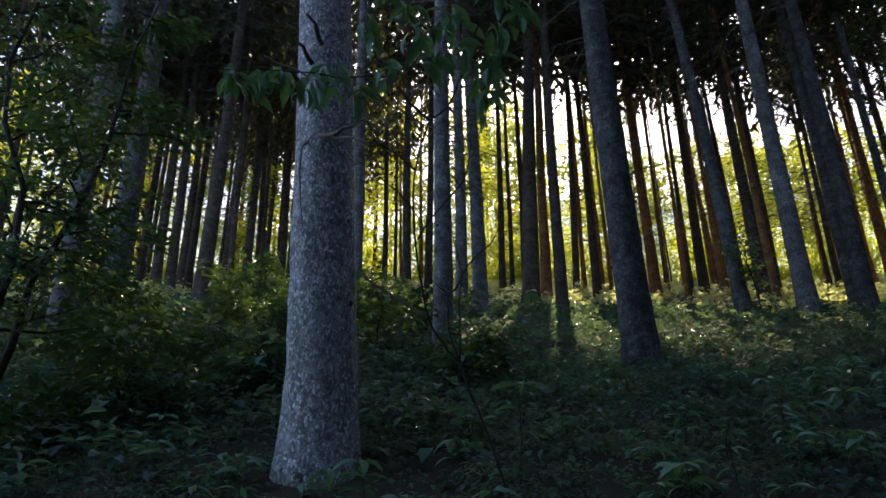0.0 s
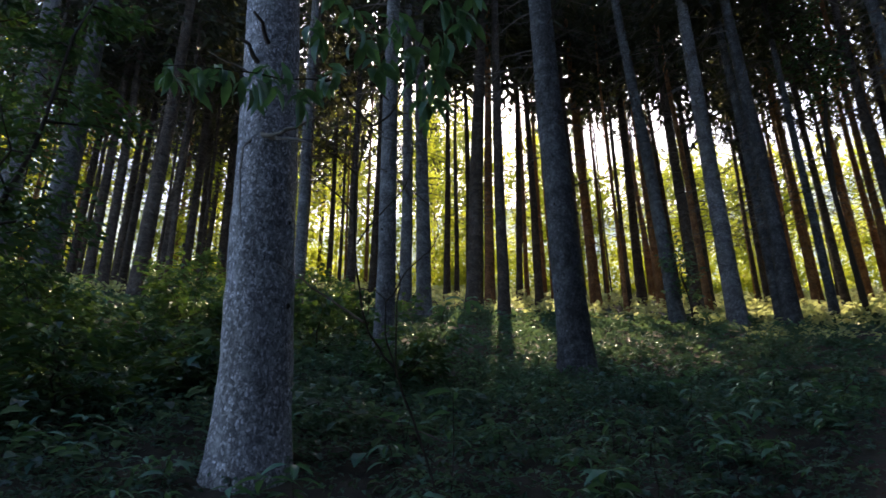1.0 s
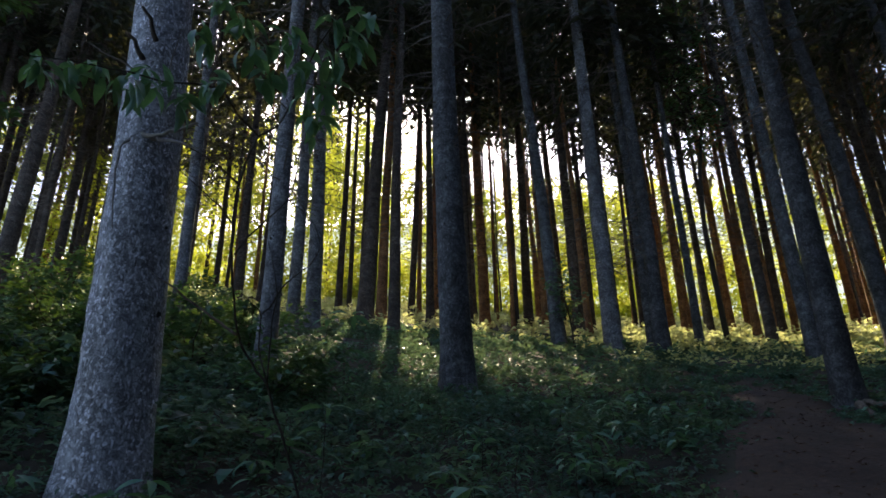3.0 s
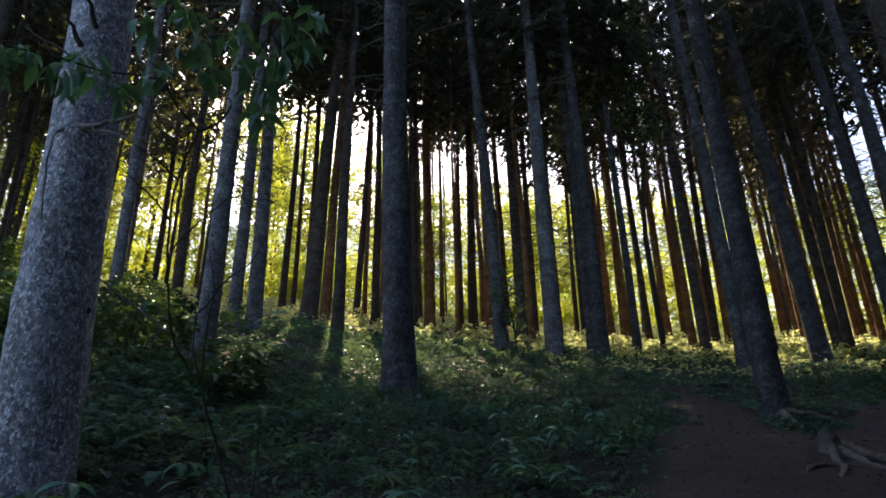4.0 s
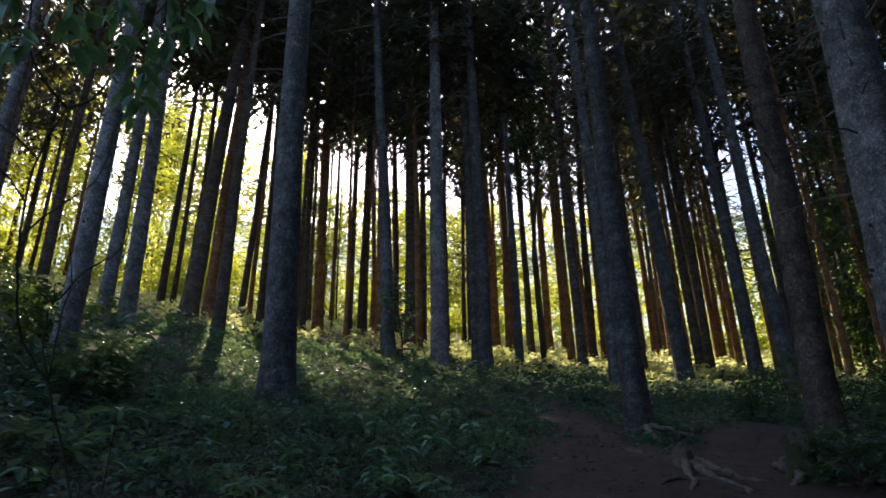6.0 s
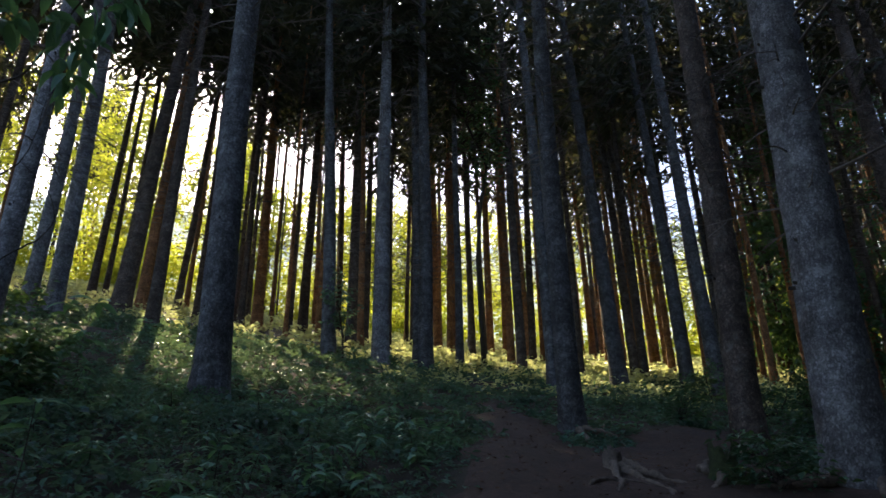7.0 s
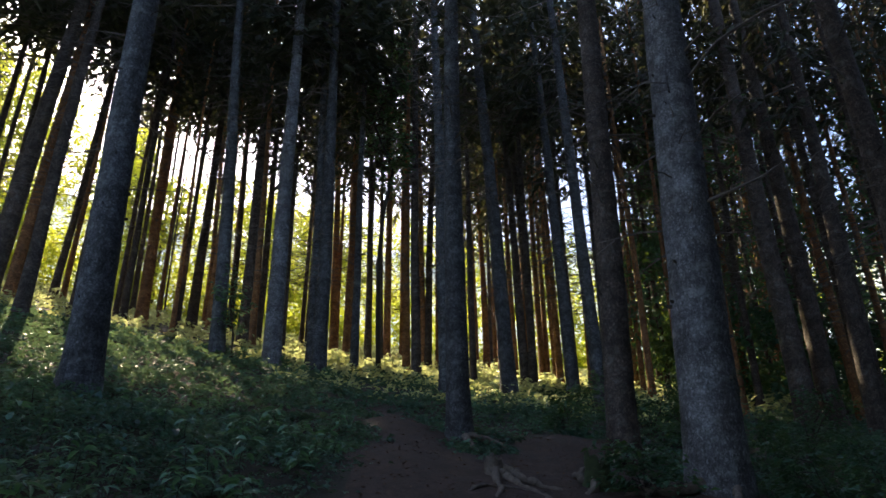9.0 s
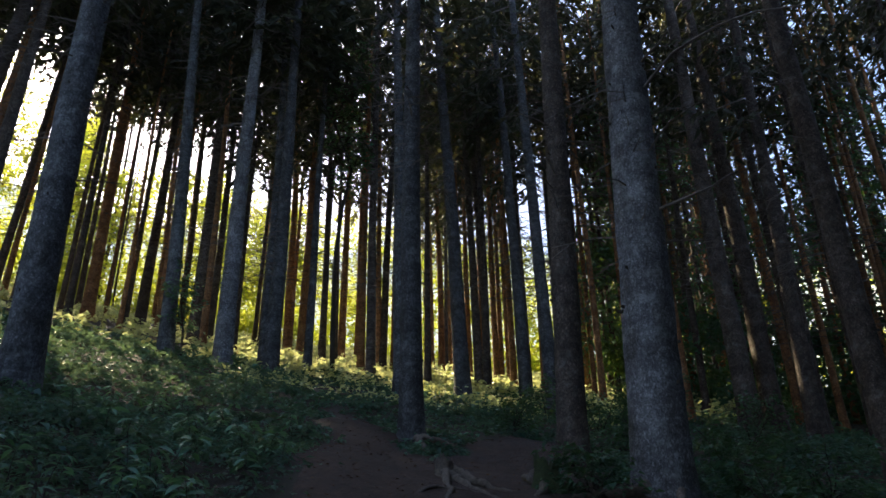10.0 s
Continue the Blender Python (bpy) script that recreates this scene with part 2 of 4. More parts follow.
# ---- hillside ----
def grid_sheet(name, xs, ys, mat, lift=0.0):
    X, Y = np.meshgrid(xs, ys)
    v = np.stack([X.ravel(), Y.ravel(), ground_z(X, Y).ravel() + lift], 1)
    w = len(xs)
    f = [(j * w + i, j * w + i + 1, (j + 1) * w + i + 1, (j + 1) * w + i) for j in range(len(ys) - 1) for i in range(w - 1)]
    return mesh_of(name, v, f, mat, True)


def spaced(near, far, step):
    """Grid lines, close together near the middle and wide apart far off."""
    s = [0.0]
    while s[-1] < near:
        s.append(s[-1] + step)
    while s[-1] < far:
        s.append(s[-1] * 1.12)
    return np.array(s)


s = spaced(24, 420, 0.4)
ground = new("ground", grid_sheet("ground", np.concatenate([-s[:0:-1], s]), np.concatenate([-spaced(6, 250, 0.6)[:0:-1], s]), SOIL))
tagged(ground, "dark forest floor of soil, moss and leaf litter on a slope", "ground", kind="structure")


# ---- the bare path ----
def path_depth(x, y):
    """Positive inside the trodden ground: a strip that climbs between the plants and the bare place round the roots."""
    legs = [((0.6, 0.0), (3.4, 3.2), 0.95), ((3.4, 3.2), (5.3, 5.3), 0.9), ((5.3, 5.3), (6.4, 7.2), 0.5), ((6.4, 7.2), (7.2, 8.8), 0.28),
            ((3.9, 3.2), (6.6, 4.6), 1.0), ((6.0, 4.9), (8.2, 5.5), 0.55), ((4.6, 1.9), (6.2, 3.2), 0.9)]
    best = np.full(np.shape(x), -9.0)
    for (x0, y0), (x1, y1), r in legs:
        t = np.clip(((x - x0) * (x1 - x0) + (y - y0) * (y1 - y0)) / ((x1 - x0) ** 2 + (y1 - y0) ** 2), 0, 1)
        best = np.maximum(best, r - np.hypot(x - x0 - t * (x1 - x0), y - y0 - t * (y1 - y0)))
    return best + 0.16 * np.sin(2.3 * x + 1.1 * y) * np.sin(2.9 * y - x) + 0.08 * np.sin(7.1 * x) * np.sin(6.3 * y + 2)


def path_mesh():
    xs, ys = np.arange(-1.6, 9.6, 0.08), np.arange(-1.0, 10.4, 0.08)
    X, Y = np.meshgrid(xs, ys)
    d = path_depth(X, Y)
    lump = 0.012 * np.sin(9 * X + 3 * Y) * np.sin(8 * Y) + 0.02 * np.sin(3.1 * X) * np.sin(2.7 * Y + 1)
    Z = ground_z(X, Y) + np.clip(d * 0.25, -0.06, 0.035) + lump
    ok = d > -0.12
    idx = -np.ones(X.shape, int)
    idx[ok] = np.arange(ok.sum())
    v = np.stack([X[ok], Y[ok], Z[ok]], 1)
    f = [(idx[j, i], idx[j, i + 1], idx[j + 1, i + 1], idx[j + 1, i]) for j in range(len(ys) - 1) for i in range(len(xs) - 1)
         if ok[j, i] and ok[j, i + 1] and ok[j + 1, i + 1] and ok[j + 1, i]]
    return mesh_of("path", v, f, PATH_SOIL, True)


tagged(new("path", path_mesh()), "bare reddish-brown trodden earth path climbing through the wood", "path", kind="structure")


# ---- spruces ----
unit_up = np.array([0.0, 0.0, 1.0])


def crown_mesh(seed, length=14.0, radius=2.3, boughs=90, sprays=66, thick=1.0, spray=1.0, gaps=0.0):
    """A spruce crown from its lowest bough (z = 0) to the tip: drooping boughs hung with needled sprays."""
    r = np.random.default_rng(seed)
    wood, B, W, U, L, Wd = [], [], [], [], [], []
    for i in range(boughs):
        if r.uniform() < gaps:
            continue
        h = length * (i / boughs) ** 1.05 + r.uniform(-0.15, 0.15)
        reach = radius * (1 - h / length) ** 0.75 * r.uniform(0.6, 1.1) * (0.55 + 0.45 * min(1, h / 2.5)) + 0.15
        az = i * 2.4 + r.uniform(-0.4, 0.4)
        out = np.array([math.cos(az), math.sin(az), 0])
        k = np.linspace(0, 1, 6)
        droop = r.uniform(0.2, 0.5)
        pts = out[None] * (k * reach)[:, None]
        pts[:, 2] = h + reach * (-droop * 1.6 * k + droop * 1.1 * k ** 2.5)
        wood.append(tube(pts[::2] if i % 2 else pts[[0, 3, 5]], [0.028, 0.018, 0.006], 3))
        sidev = np.array([-out[1], out[0], 0])
        hung = max(3, int(sprays / 7 * (0.35 + reach / radius) * min(1.0, 0.35 + h / 2.6)))
        for b in range(hung):
            t = 0.15 + 0.85 * (b + r.uniform(0, 1)) / hung
            root_at = np.array([np.interp(t, k, pts[:, c]) for c in range(3)])
            sg = 1 if b % 2 else -1
            ln = spray * (0.30 + 0.5 * reach / radius * (1.15 - t)) * r.uniform(0.6, 1.25)
            way = out * r.uniform(0.25, 0.8) + sidev * sg * r.uniform(0.5, 1.0) + np.array([0, 0, -r.uniform(0.35, 1.1)])
            way /= np.linalg.norm(way)
            m = 7
            u = (np.arange(m) + r.uniform(0, 1, m)) / m
            p = root_at[None] + way[None] * (u * ln)[:, None]
            p[:, 2] -= 0.25 * ln * u ** 2
            d = way[None] * r.uniform(0.5, 1.1, m)[:, None] + np.cross(way, unit_up)[None] * (r.choice([-1.0, 1.0], m) * r.uniform(0.3, 1.0, m))[:, None]
            d[:, 2] -= r.uniform(0.0, 0.7, m)
            B.append(p), W.append(d), U.append(r.normal(size=(m, 3)) + np.array([0, 0, 0.8]))
            L.append(spray * r.uniform(0.2, 0.42, m)), Wd.append(thick * r.uniform(0.045, 0.095, m))
    lv = blades(np.concatenate(B), np.concatenate(W), np.concatenate(U), np.concatenate(L), np.concatenate(Wd))
    wv, wf = joined(wood)
    v, f = joined([(wv, wf), lv])
    me = mesh_of("crown", v, f, TWIG)
    me.materials.append(NEEDLES)
    ix = np.ones(len(f), np.int32)
    ix[:len(wf)] = 0
    me.polygons.foreach_set("material_index", ix)
    return me


CROWNS = [crown_mesh(s, boughs=80, sprays=54, thick=1.9, gaps=0.38) for s in (3, 4, 5, 6)]
FULL_CROWNS = [crown_mesh(s, 14.0, 2.6, 90, 80, 1.2, 0.9, 0.55) for s in (7, 8)]
OPEN_CROWNS = [crown_mesh(s, 14.0, 2.3, 76, 60, 1.5, 1.0, 0.66) for s in (17, 18)]
FAR_CROWNS = [crown_mesh(s, 14.0, 2.3, 76, 52, 1.9, 1.0, 0.1) for s in (9, 10, 11)]
SPARSE_CROWNS = [crown_mesh(s, 12.0, 1.7, 60, 26, 1.0, 1.0, 0.6) for s in (15, 16)]
THIN_CROWNS = [crown_mesh(s, 11.0, 1.7, 50, 46, 1.7, 1.0, 0.25) for s in (12, 13, 14)]


def twig_mesh(seed, low, high, n, reach):
    """Dead, needleless twigs that stand out from a trunk's axis between two heights."""
    r = np.random.default_rng(seed)
    out = []
    for i in range(n):
        h, az, ln = r.uniform(low, high), r.uniform(0, 6.28), reach * r.uniform(0.25, 1.0)
        d = np.array([math.cos(az), math.sin(az), r.uniform(-0.35, 0.25)])
        side = np.array([-d[1], d[0], 0]) * r.uniform(-0.15, 0.15)
        k = np.array([0, 0.5, 1.0])[:, None]
        pts = np.array([0, 0, h]) + d[None] * k * ln + side[None] * k ** 2 * ln + np.array([[0, 0, -0.18]]) * k ** 2 * ln
        out.append(tube(pts, [0.017, 0.011, 0.005], 3))
        for f in (0.55, 0.8):
            p = pts[0] + (pts[-1] - pts[0]) * f
            q = p + (d * 0.6 + np.array([-d[1], d[0], 0]) * r.choice([-1.0, 1.0]) * 0.8 + np.array([0, 0, r.uniform(-0.7, 0.1)])) * ln * r.uniform(0.25, 0.5)
            out.append(tube([p, q], [0.008, 0.004], 3))
    return mesh_of("dead_wood", *joined(out), TWIG)


TWIGS = [twig_mesh(s, 2.6, 11.5, 84, 1.05) for s in (1, 2, 3)]
count = [0]


def knot_mesh(seed):
    """Short broken stubs on a trunk of radius 1, scaled to each trunk."""
    r = np.random.default_rng(seed)
    out = []
    for i in range(64):
        h, az = 0.7 + 8.5 * r.uniform(0, 1) ** 0.8, r.uniform(0, 6.28)
        d = np.array([math.cos(az), math.sin(az), r.uniform(-0.02, 0.02)])
        far = 1.06 - 0.042 * h + r.uniform(0.04, 0.22)
        out.append(tube(np.array([0, 0, h]) + d[None] * np.array([[0.5], [far - 0.05], [far]]), [0.026, 0.021, 0.012], 5))
    return mesh_of("knots", *joined(out), STEM)


KNOTS = [knot_mesh(s) for s in (1, 2, 3)]


def trunk_mesh(r0, height, bark_mat, sides, rings, seed, flare=0.25, rough=0.03):
    r = np.random.default_rng(seed)
    k = np.linspace(0, 1, rings) ** 1.7
    h = -0.35 + k * (height + 0.35)
    ph = r.uniform(0, 6.28, 6)
    a = np.linspace(0, 2 * np.pi, sides, endpoint=False)
    H, A = np.meshgrid(h, a, indexing="ij")
    rad = r0 * np.clip(1 - np.maximum(H, 0) / height, 0.02, 1) ** 0.85
    hp = np.maximum(H, -0.1)
    lobes = 0.5 + 0.5 * np.cos(4 * A + ph[0]) * np.cos(2 * A + ph[1])
    rad = rad * (1 + np.exp(-hp / 0.30) * (flare + 0.55 * flare * lobes))
    rad = rad * (1 + rough * np.sin(3 * A + ph[2] + 0.9 * H) * np.sin(2.1 * H + ph[3]) + 0.6 * rough * np.sin(7 * A + 5 * H + ph[4]) + rough * 0.5 * r.normal(size=A.shape))
    bx = 0.025 * np.sin(0.45 * H + ph[5]) * np.clip(H / 4, 0, 1)
    by = 0.025 * np.sin(0.38 * H + ph[4]) * np.clip(H / 4, 0, 1)
    v = np.stack([rad * np.cos(A) + bx, rad * np.sin(A) + by, H], -1).reshape(-1, 3)
    f = [(i * sides + j, i * sides + (j + 1) % sides, (i + 1) * sides + (j + 1) % sides, (i + 1) * sides + j)
         for i in range(rings - 1) for j in range(sides)]
    return mesh_of("trunk", v, f, bark_mat, True)


LOOKS = {"bark_skylit": "tall spruce with a bare grey trunk coloured pale for skylight, and dark knots", "bark_grey": "tall spruce with a bare grey scaly trunk and dark crown", "bark_big": "stout old spruce with flaky grey bark and broken branches", "bark_dark": "tall slender spruce with a dark bare trunk and dense crown",
         "bark_sunlit_brown": "distant spruce with a reddish-brown trunk coloured orange for sunlight"}


def along_sun(x, y):
    return (x * TO_SUN.x + y * TO_SUN.y) / math.hypot(TO_SUN.x, TO_SUN.y)


def across_sun(x, y):
    return (x * TO_SUN.y - y * TO_SUN.x) / math.hypot(TO_SUN.x, TO_SUN.y)


def sunlit_from(x, y):
    """How far towards the sun the floor begins to be sunlit on this line, or None where the wood stays in shade."""
    across = across_sun(x, y)
    return 9.6 if -1.9 < across < 1.0 else 9.0 if -7.0 < across <= -1.9 else 15.0 if 6.5 < across < 22 else None


def sun_clearance(x, y):
    """The height at a tree's foot above which its boughs must begin to let the sun reach the floor; 0 where they may hang low."""
    start = sunlit_from(x, y)
    along, across = along_sun(x, y), across_sun(x, y)
    if start is None or along < start + 8:
        return 0.0
    h = math.hypot(TO_SUN.x, TO_SUN.y)
    sx, sy = TO_SUN.x / h, TO_SUN.y / h
    foot = float(ground_z(start * sx + across * sy, start * sy - across * sx))
    return foot + (along - start) * TO_SUN.z / h - float(ground_z(x, y))


def spruce(x, y, dia, lx, ly, bark_mat, bare=0.0, height=24.0, flare=0.2, wide=1.0, slim=False, turn=0.0, wood=None):
    count[0] += 1
    i = count[0]
    dist = math.hypot(x, y)
    lean = Vector((0, 0, 1)).rotation_difference(Vector((lx, ly, 1))).to_matrix().to_4x4()
    foot = Matrix.Translation((x, y, float(ground_z(x, y)))) @ lean
    if wood is None:
        tree = new("spruce_tree")
        tree.empty_display_size = 0.3
        tagged(tree, LOOKS[bark_mat.name], "tree", "spruces of the wood")
        tree.matrix_basis = foot
    bare = bare or (9.6 if dist < 13 else 8.2 if x < 1 else float(np.interp(math.degrees(math.atan2(x, y)), (5, 12, 24, 30, 48, 60), (9.5, 11.2, 10.6, 8.8, 8.6, 7.8))))
    clear = sun_clearance(x, y)
    if clear:
        bare = min(18.0, max(bare, clear + (3.0 if across_sun(x, y) < 3 else 1.0)))
        wide = max(wide, 1.35) if across_sun(x, y) < 3 else wide
        height = max(height, bare + 11)
    sides, rings = (12, 22) if y < -0.2 else (40, 90) if dist < 9 else (20, 40) if dist < 18 else (10, 16) if slim else (12, 22)
    trunk = trunk_mesh(dia * 0.53, height, bark_mat, sides, rings, i, flare)
    grow = random.uniform(1.0, 1.25) * wide
    bearing = math.degrees(math.atan2(x, y))
    if clear > 17 or (37 < bearing < 45 and 14 < dist < 30 and i % 2) or (slim and (36 < bearing < 44 or bearing > 60) and i % 2):
        kind = SPARSE_CROWNS[i % 2]
    elif y < 0 or bare < 5 or (clear and across_sun(x, y) < 3):
        kind = FAR_CROWNS[i % 3]
    elif slim:
        kind = THIN_CROWNS[i % 3]
    elif dist < 15:
        kind = FULL_CROWNS[i % 2]
    else:
        kind = FAR_CROWNS[i % 3] if dist > 32 and (bearing < 55 or i % 2) else OPEN_CROWNS[i % 2] if bearing > 37 else CROWNS[i % 4]
    crown_at = pose(0, 0, bare + random.uniform(-1.2, 1.2), 0, 0, i * 77 + turn) @ Matrix.Diagonal((grow, grow, 1.0, 1))
    if wood is not None:
        wood += [(trunk, foot), (kind, foot @ crown_at)]
        return None
    part("trunk", trunk, tree)
    part("crown", kind, tree, "", crown_at)
    if dist < 19 and y > -0.2:
        k = dia * 0.5
        part("branch_stub", KNOTS[i % 3], tree, "dark broken branch stubs", pose(0, 0, 0, 0, 0, i * 33) @ Matrix.Diagonal((k, k, 1, 1)))["kind"] = "stuff"
    if 7 < dist < (30 if slim else 40) and bare > 5 and y > -0.2:
        part("dead_wood", TWIGS[i % 3], tree, "thin dead grey twigs", pose(0, 0, random.uniform(-0.5, 0.5), 0, 0, i * 51))["kind"] = "stuff"
    return tree


spruce_a = spruce(-0.84, 4.63, 0.465, -0.030, -0.006, BIG, flare=0.15)
spruce_h = spruce(7.03, 3.14, 0.57, 0.018, -0.039, SKYLIT, flare=0.1)
spruce(2.34, 7.94, 0.39, -0.015, 0.004, GREY)
spruce(7.52, 4.49, 0.35, 0.018, -0.029, DARK)
spruce(-0.02, 9.35, 0.27, 0.010, -0.000, SKYLIT)
spruce(6.76, 6.52, 0.31, 0.002, -0.002, GREY)
spruce(11.00, 1.81, 0.37, -0.002, 0.008, DARK)
spruce(-1.76, 12.93, 0.23, -0.010, -0.001, SKYLIT)
spruce(-6.73, 11.40, 0.39, -0.018, -0.011, SKYLIT)
spruce(0.42, 15.15, 0.29, 0.003, -0.000, SKYLIT)
spruce(10.62, 10.92, 0.31, -0.012, 0.011, GREY)
spruce(-7.03, 13.53, 0.52, 0.010, 0.005, GREY)
spruce(13.12, 8.53, 0.32, -0.013, 0.019, GREY)
spruce(7.82, 13.93, 0.41, -0.004, 0.002, SKYLIT)
spruce(0.91, 15.97, 0.37, -0.014, 0.001, SKYLIT, turn=10)
spruce(8.93, 13.64, 0.36, -0.004, 0.002, GREY, wide=1.35)
spruce(3.02, 16.55, 0.31, 0.010, -0.002, DARK, turn=350)
spruce(16.01, 5.34, 0.47, -0.002, 0.004, DARK)
spruce(16.49, 4.18, 0.36, 0.006, -0.023, DARK)
spruce(12.93, 11.10, 0.40, -0.027, 0.029, GREY, wide=1.5)
spruce(7.24, 15.68, 0.36, -0.043, 0.019, GREY, wide=1.4)
spruce(16.80, 5.09, 0.45, -0.000, 0.001, DARK)
spruce(9.57, 15.04, 0.28, -0.013, 0.008, GREY, wide=1.4)
spruce(14.72, 10.47, 0.33, -0.012, 0.016, GREY, wide=1.4)
spruce(10.74, 14.75, 0.22, 0.001, -0.001, GREY)
spruce(12.38, 14.07, 0.28, -0.004, 0.003, DARK)
spruce(-6.68, 17.64, 0.44, 0.020, 0.008, DARK)
spruce(2.75, 20.37, 0.54, 0.047, -0.007, DARK, turn=230)
spruce(16.44, 13.54, 0.29, -0.014, 0.016, DARK, wide=1.4)
spruce(18.81, 12.13, 0.19, 0.006, -0.009, GREY)
spruce(17.53, 14.08, 0.26, -0.013, 0.016, DARK)
spruce(-9.05, 21.06, 0.34, -0.012, -0.005, DARK)
spruce(-7.52, 21.83, 0.36, 0.025, 0.009, DARK)
spruce(-9.52, 21.05, 0.34, -0.005, -0.002, DARK)
spruce(10.31, 20.73, 0.41, -0.006, 0.003, DARK)
spruce(3.66, 22.87, 0.38, 0.023, -0.004, SUNLIT_BROWN, turn=280)
spruce(-1.37, 23.51, 0.34, 0.001, 0.000, DARK)
spruce(14.46, 19.24, 0.26, -0.006, 0.004, DARK)
spruce(5.79, 24.20, 0.32, -0.005, 0.001, DARK, wide=1.4, turn=190)
spruce(-0.62, 25.19, 0.31, 0.020, 0.000, DARK)
spruce(16.92, 18.79, 0.31, 0.023, -0.021, DARK)
spruce(-7.62, 24.47, 0.34, 0.001, 0.000, DARK)
spruce(8.09, 24.51, 0.43, -0.011, 0.003, SUNLIT_BROWN, wide=1.4)
spruce(10.23, 25.23, 0.41, 0.007, -0.003, DARK, wide=1.4)
spruce(2.50, 27.14, 0.29, 0.014, -0.001, DARK, turn=60)
spruce(12.58, 24.21, 0.31, 0.004, -0.002, DARK)
spruce(-6.82, 26.58, 0.34, -0.003, -0.001, DARK)
spruce(3.57, 27.83, 0.30, 0.004, -0.001, DARK, turn=80)
spruce(5.76, 27.86, 0.30, 0.039, -0.008, DARK, turn=120)
spruce(16.70, 24.93, 0.38, -0.021, 0.014, SUNLIT_BROWN)
spruce(28.35, 11.89, 0.34, 0.028, -0.067, DARK)
spruce(13.58, 29.11, 0.29, -0.012, 0.005, DARK)
spruce(6.53, 31.55, 0.29, 0.032, -0.007, DARK, turn=110)
spruce(-9.11, 31.01, 0.31, -0.017, -0.005, DARK)
spruce(9.42, 31.42, 0.29, -0.007, 0.002, DARK)
spruce(18.91, 27.00, 0.34, -0.010, 0.007, SUNLIT_BROWN)
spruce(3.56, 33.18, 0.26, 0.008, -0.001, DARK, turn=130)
spruce(21.61, 26.06, 0.34, -0.000, 0.000, SUNLIT_BROWN)
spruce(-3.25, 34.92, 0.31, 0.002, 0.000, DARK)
spruce(18.06, 30.15, 0.24, 0.018, -0.010, SUNLIT_BROWN)
spruce(25.73, 24.04, 0.36, -0.009, 0.009, SUNLIT_BROWN)
spruce(26.20, 28.11, 0.31, 0.025, -0.023, SUNLIT_BROWN)
spruce(15.19, 35.55, 0.34, -0.039, 0.016, SUNLIT_BROWN)
spruce(34.98, 20.69, 0.34, 0.009, -0.014, SUNLIT_BROWN)
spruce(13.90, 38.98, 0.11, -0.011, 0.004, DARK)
spruce(30.48, 29.44, 0.29, -0.006, 0.007, SUNLIT_BROWN)
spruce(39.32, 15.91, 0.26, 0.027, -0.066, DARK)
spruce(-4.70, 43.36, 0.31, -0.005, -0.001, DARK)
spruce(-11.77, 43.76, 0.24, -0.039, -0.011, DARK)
spruce(34.58, 31.72, 0.24, -0.007, 0.007, SUNLIT_BROWN)
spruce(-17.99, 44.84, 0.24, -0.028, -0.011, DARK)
spruce(42.67, 24.44, 0.24, 0.013, -0.023, SUNLIT_BROWN)
spruce(41.51, 31.26, 0.26, -0.039, 0.050, SUNLIT_BROWN)

def joined_wood(name, label, pieces):
    """Many trees as one mesh: every trunk and crown moved to its place."""
    mats, vs, fs, ix, base = [], [], [], [], 0
    for me, m in pieces:
        co = np.empty(len(me.vertices) * 3)
        me.vertices.foreach_get("co", co)
        m = np.array(m)
        vs.append(co.reshape(-1, 3) @ m[:3, :3].T + m[:3, 3])
        slots = []
        for mat in me.materials:
            if mat not in mats:
                mats.append(mat)
            slots.append(mats.index(mat))
        fs += [tuple(v + base for v in p.vertices) for p in me.polygons]
        ix += [slots[p.material_index] for p in me.polygons]
        base += len(me.vertices)
    me = mesh_of(name, np.concatenate(vs), fs, None)
    for mat in mats:
        me.materials.append(mat)
    me.polygons.foreach_set("material_index", np.array(ix, np.int32))
    tagged(new(name, me), label, "trees", kind="stuff")


REAR_BLOCKERS, FAR = [], []

# spruces too far off to be told apart singly, on both flanks and up the slope; the last group is unseen, added behind
# to block skylight
far_rng = random.Random(5)
for az0, az1, d0, d1, n in ((-44, -20, 24, 46, 13), (-20, -8, 30, 50, 8), (-44, 4, 54, 72, 18), (-6, 34, 38, 55, 9), (36, 62, 36, 60, 11), (1, 21, 60, 74, 16), (62, 90, 26, 50, 32), (112, 240, 6.5, 20, 64)):
    for i in range(n):
        az, d = radians(far_rng.uniform(az0, az1)), far_rng.uniform(d0, d1)
        if (abs(across_sun(d * math.sin(az), d * math.cos(az))) < 3 and d * math.cos(az) > 0) or (sun_clearance(d * math.sin(az), d * math.cos(az)) > 17 and d < 58):
            continue
        spruce(d * math.sin(az), d * math.cos(az), far_rng.uniform(0.22, 0.36), far_rng.gauss(0, 0.008), far_rng.gauss(0, 0.008), DARK if i % 3 else SUNLIT_BROWN, bare=2.5 if az0 == 112 else 13.0 if az0 in (-6, 36) else 0.0, wide=0.55 if az0 in (-6, 36) else 1.4 if az0 == 112 else 1.0, wood=REAR_BLOCKERS if az0 == 112 else FAR if d0 > 50 else None)

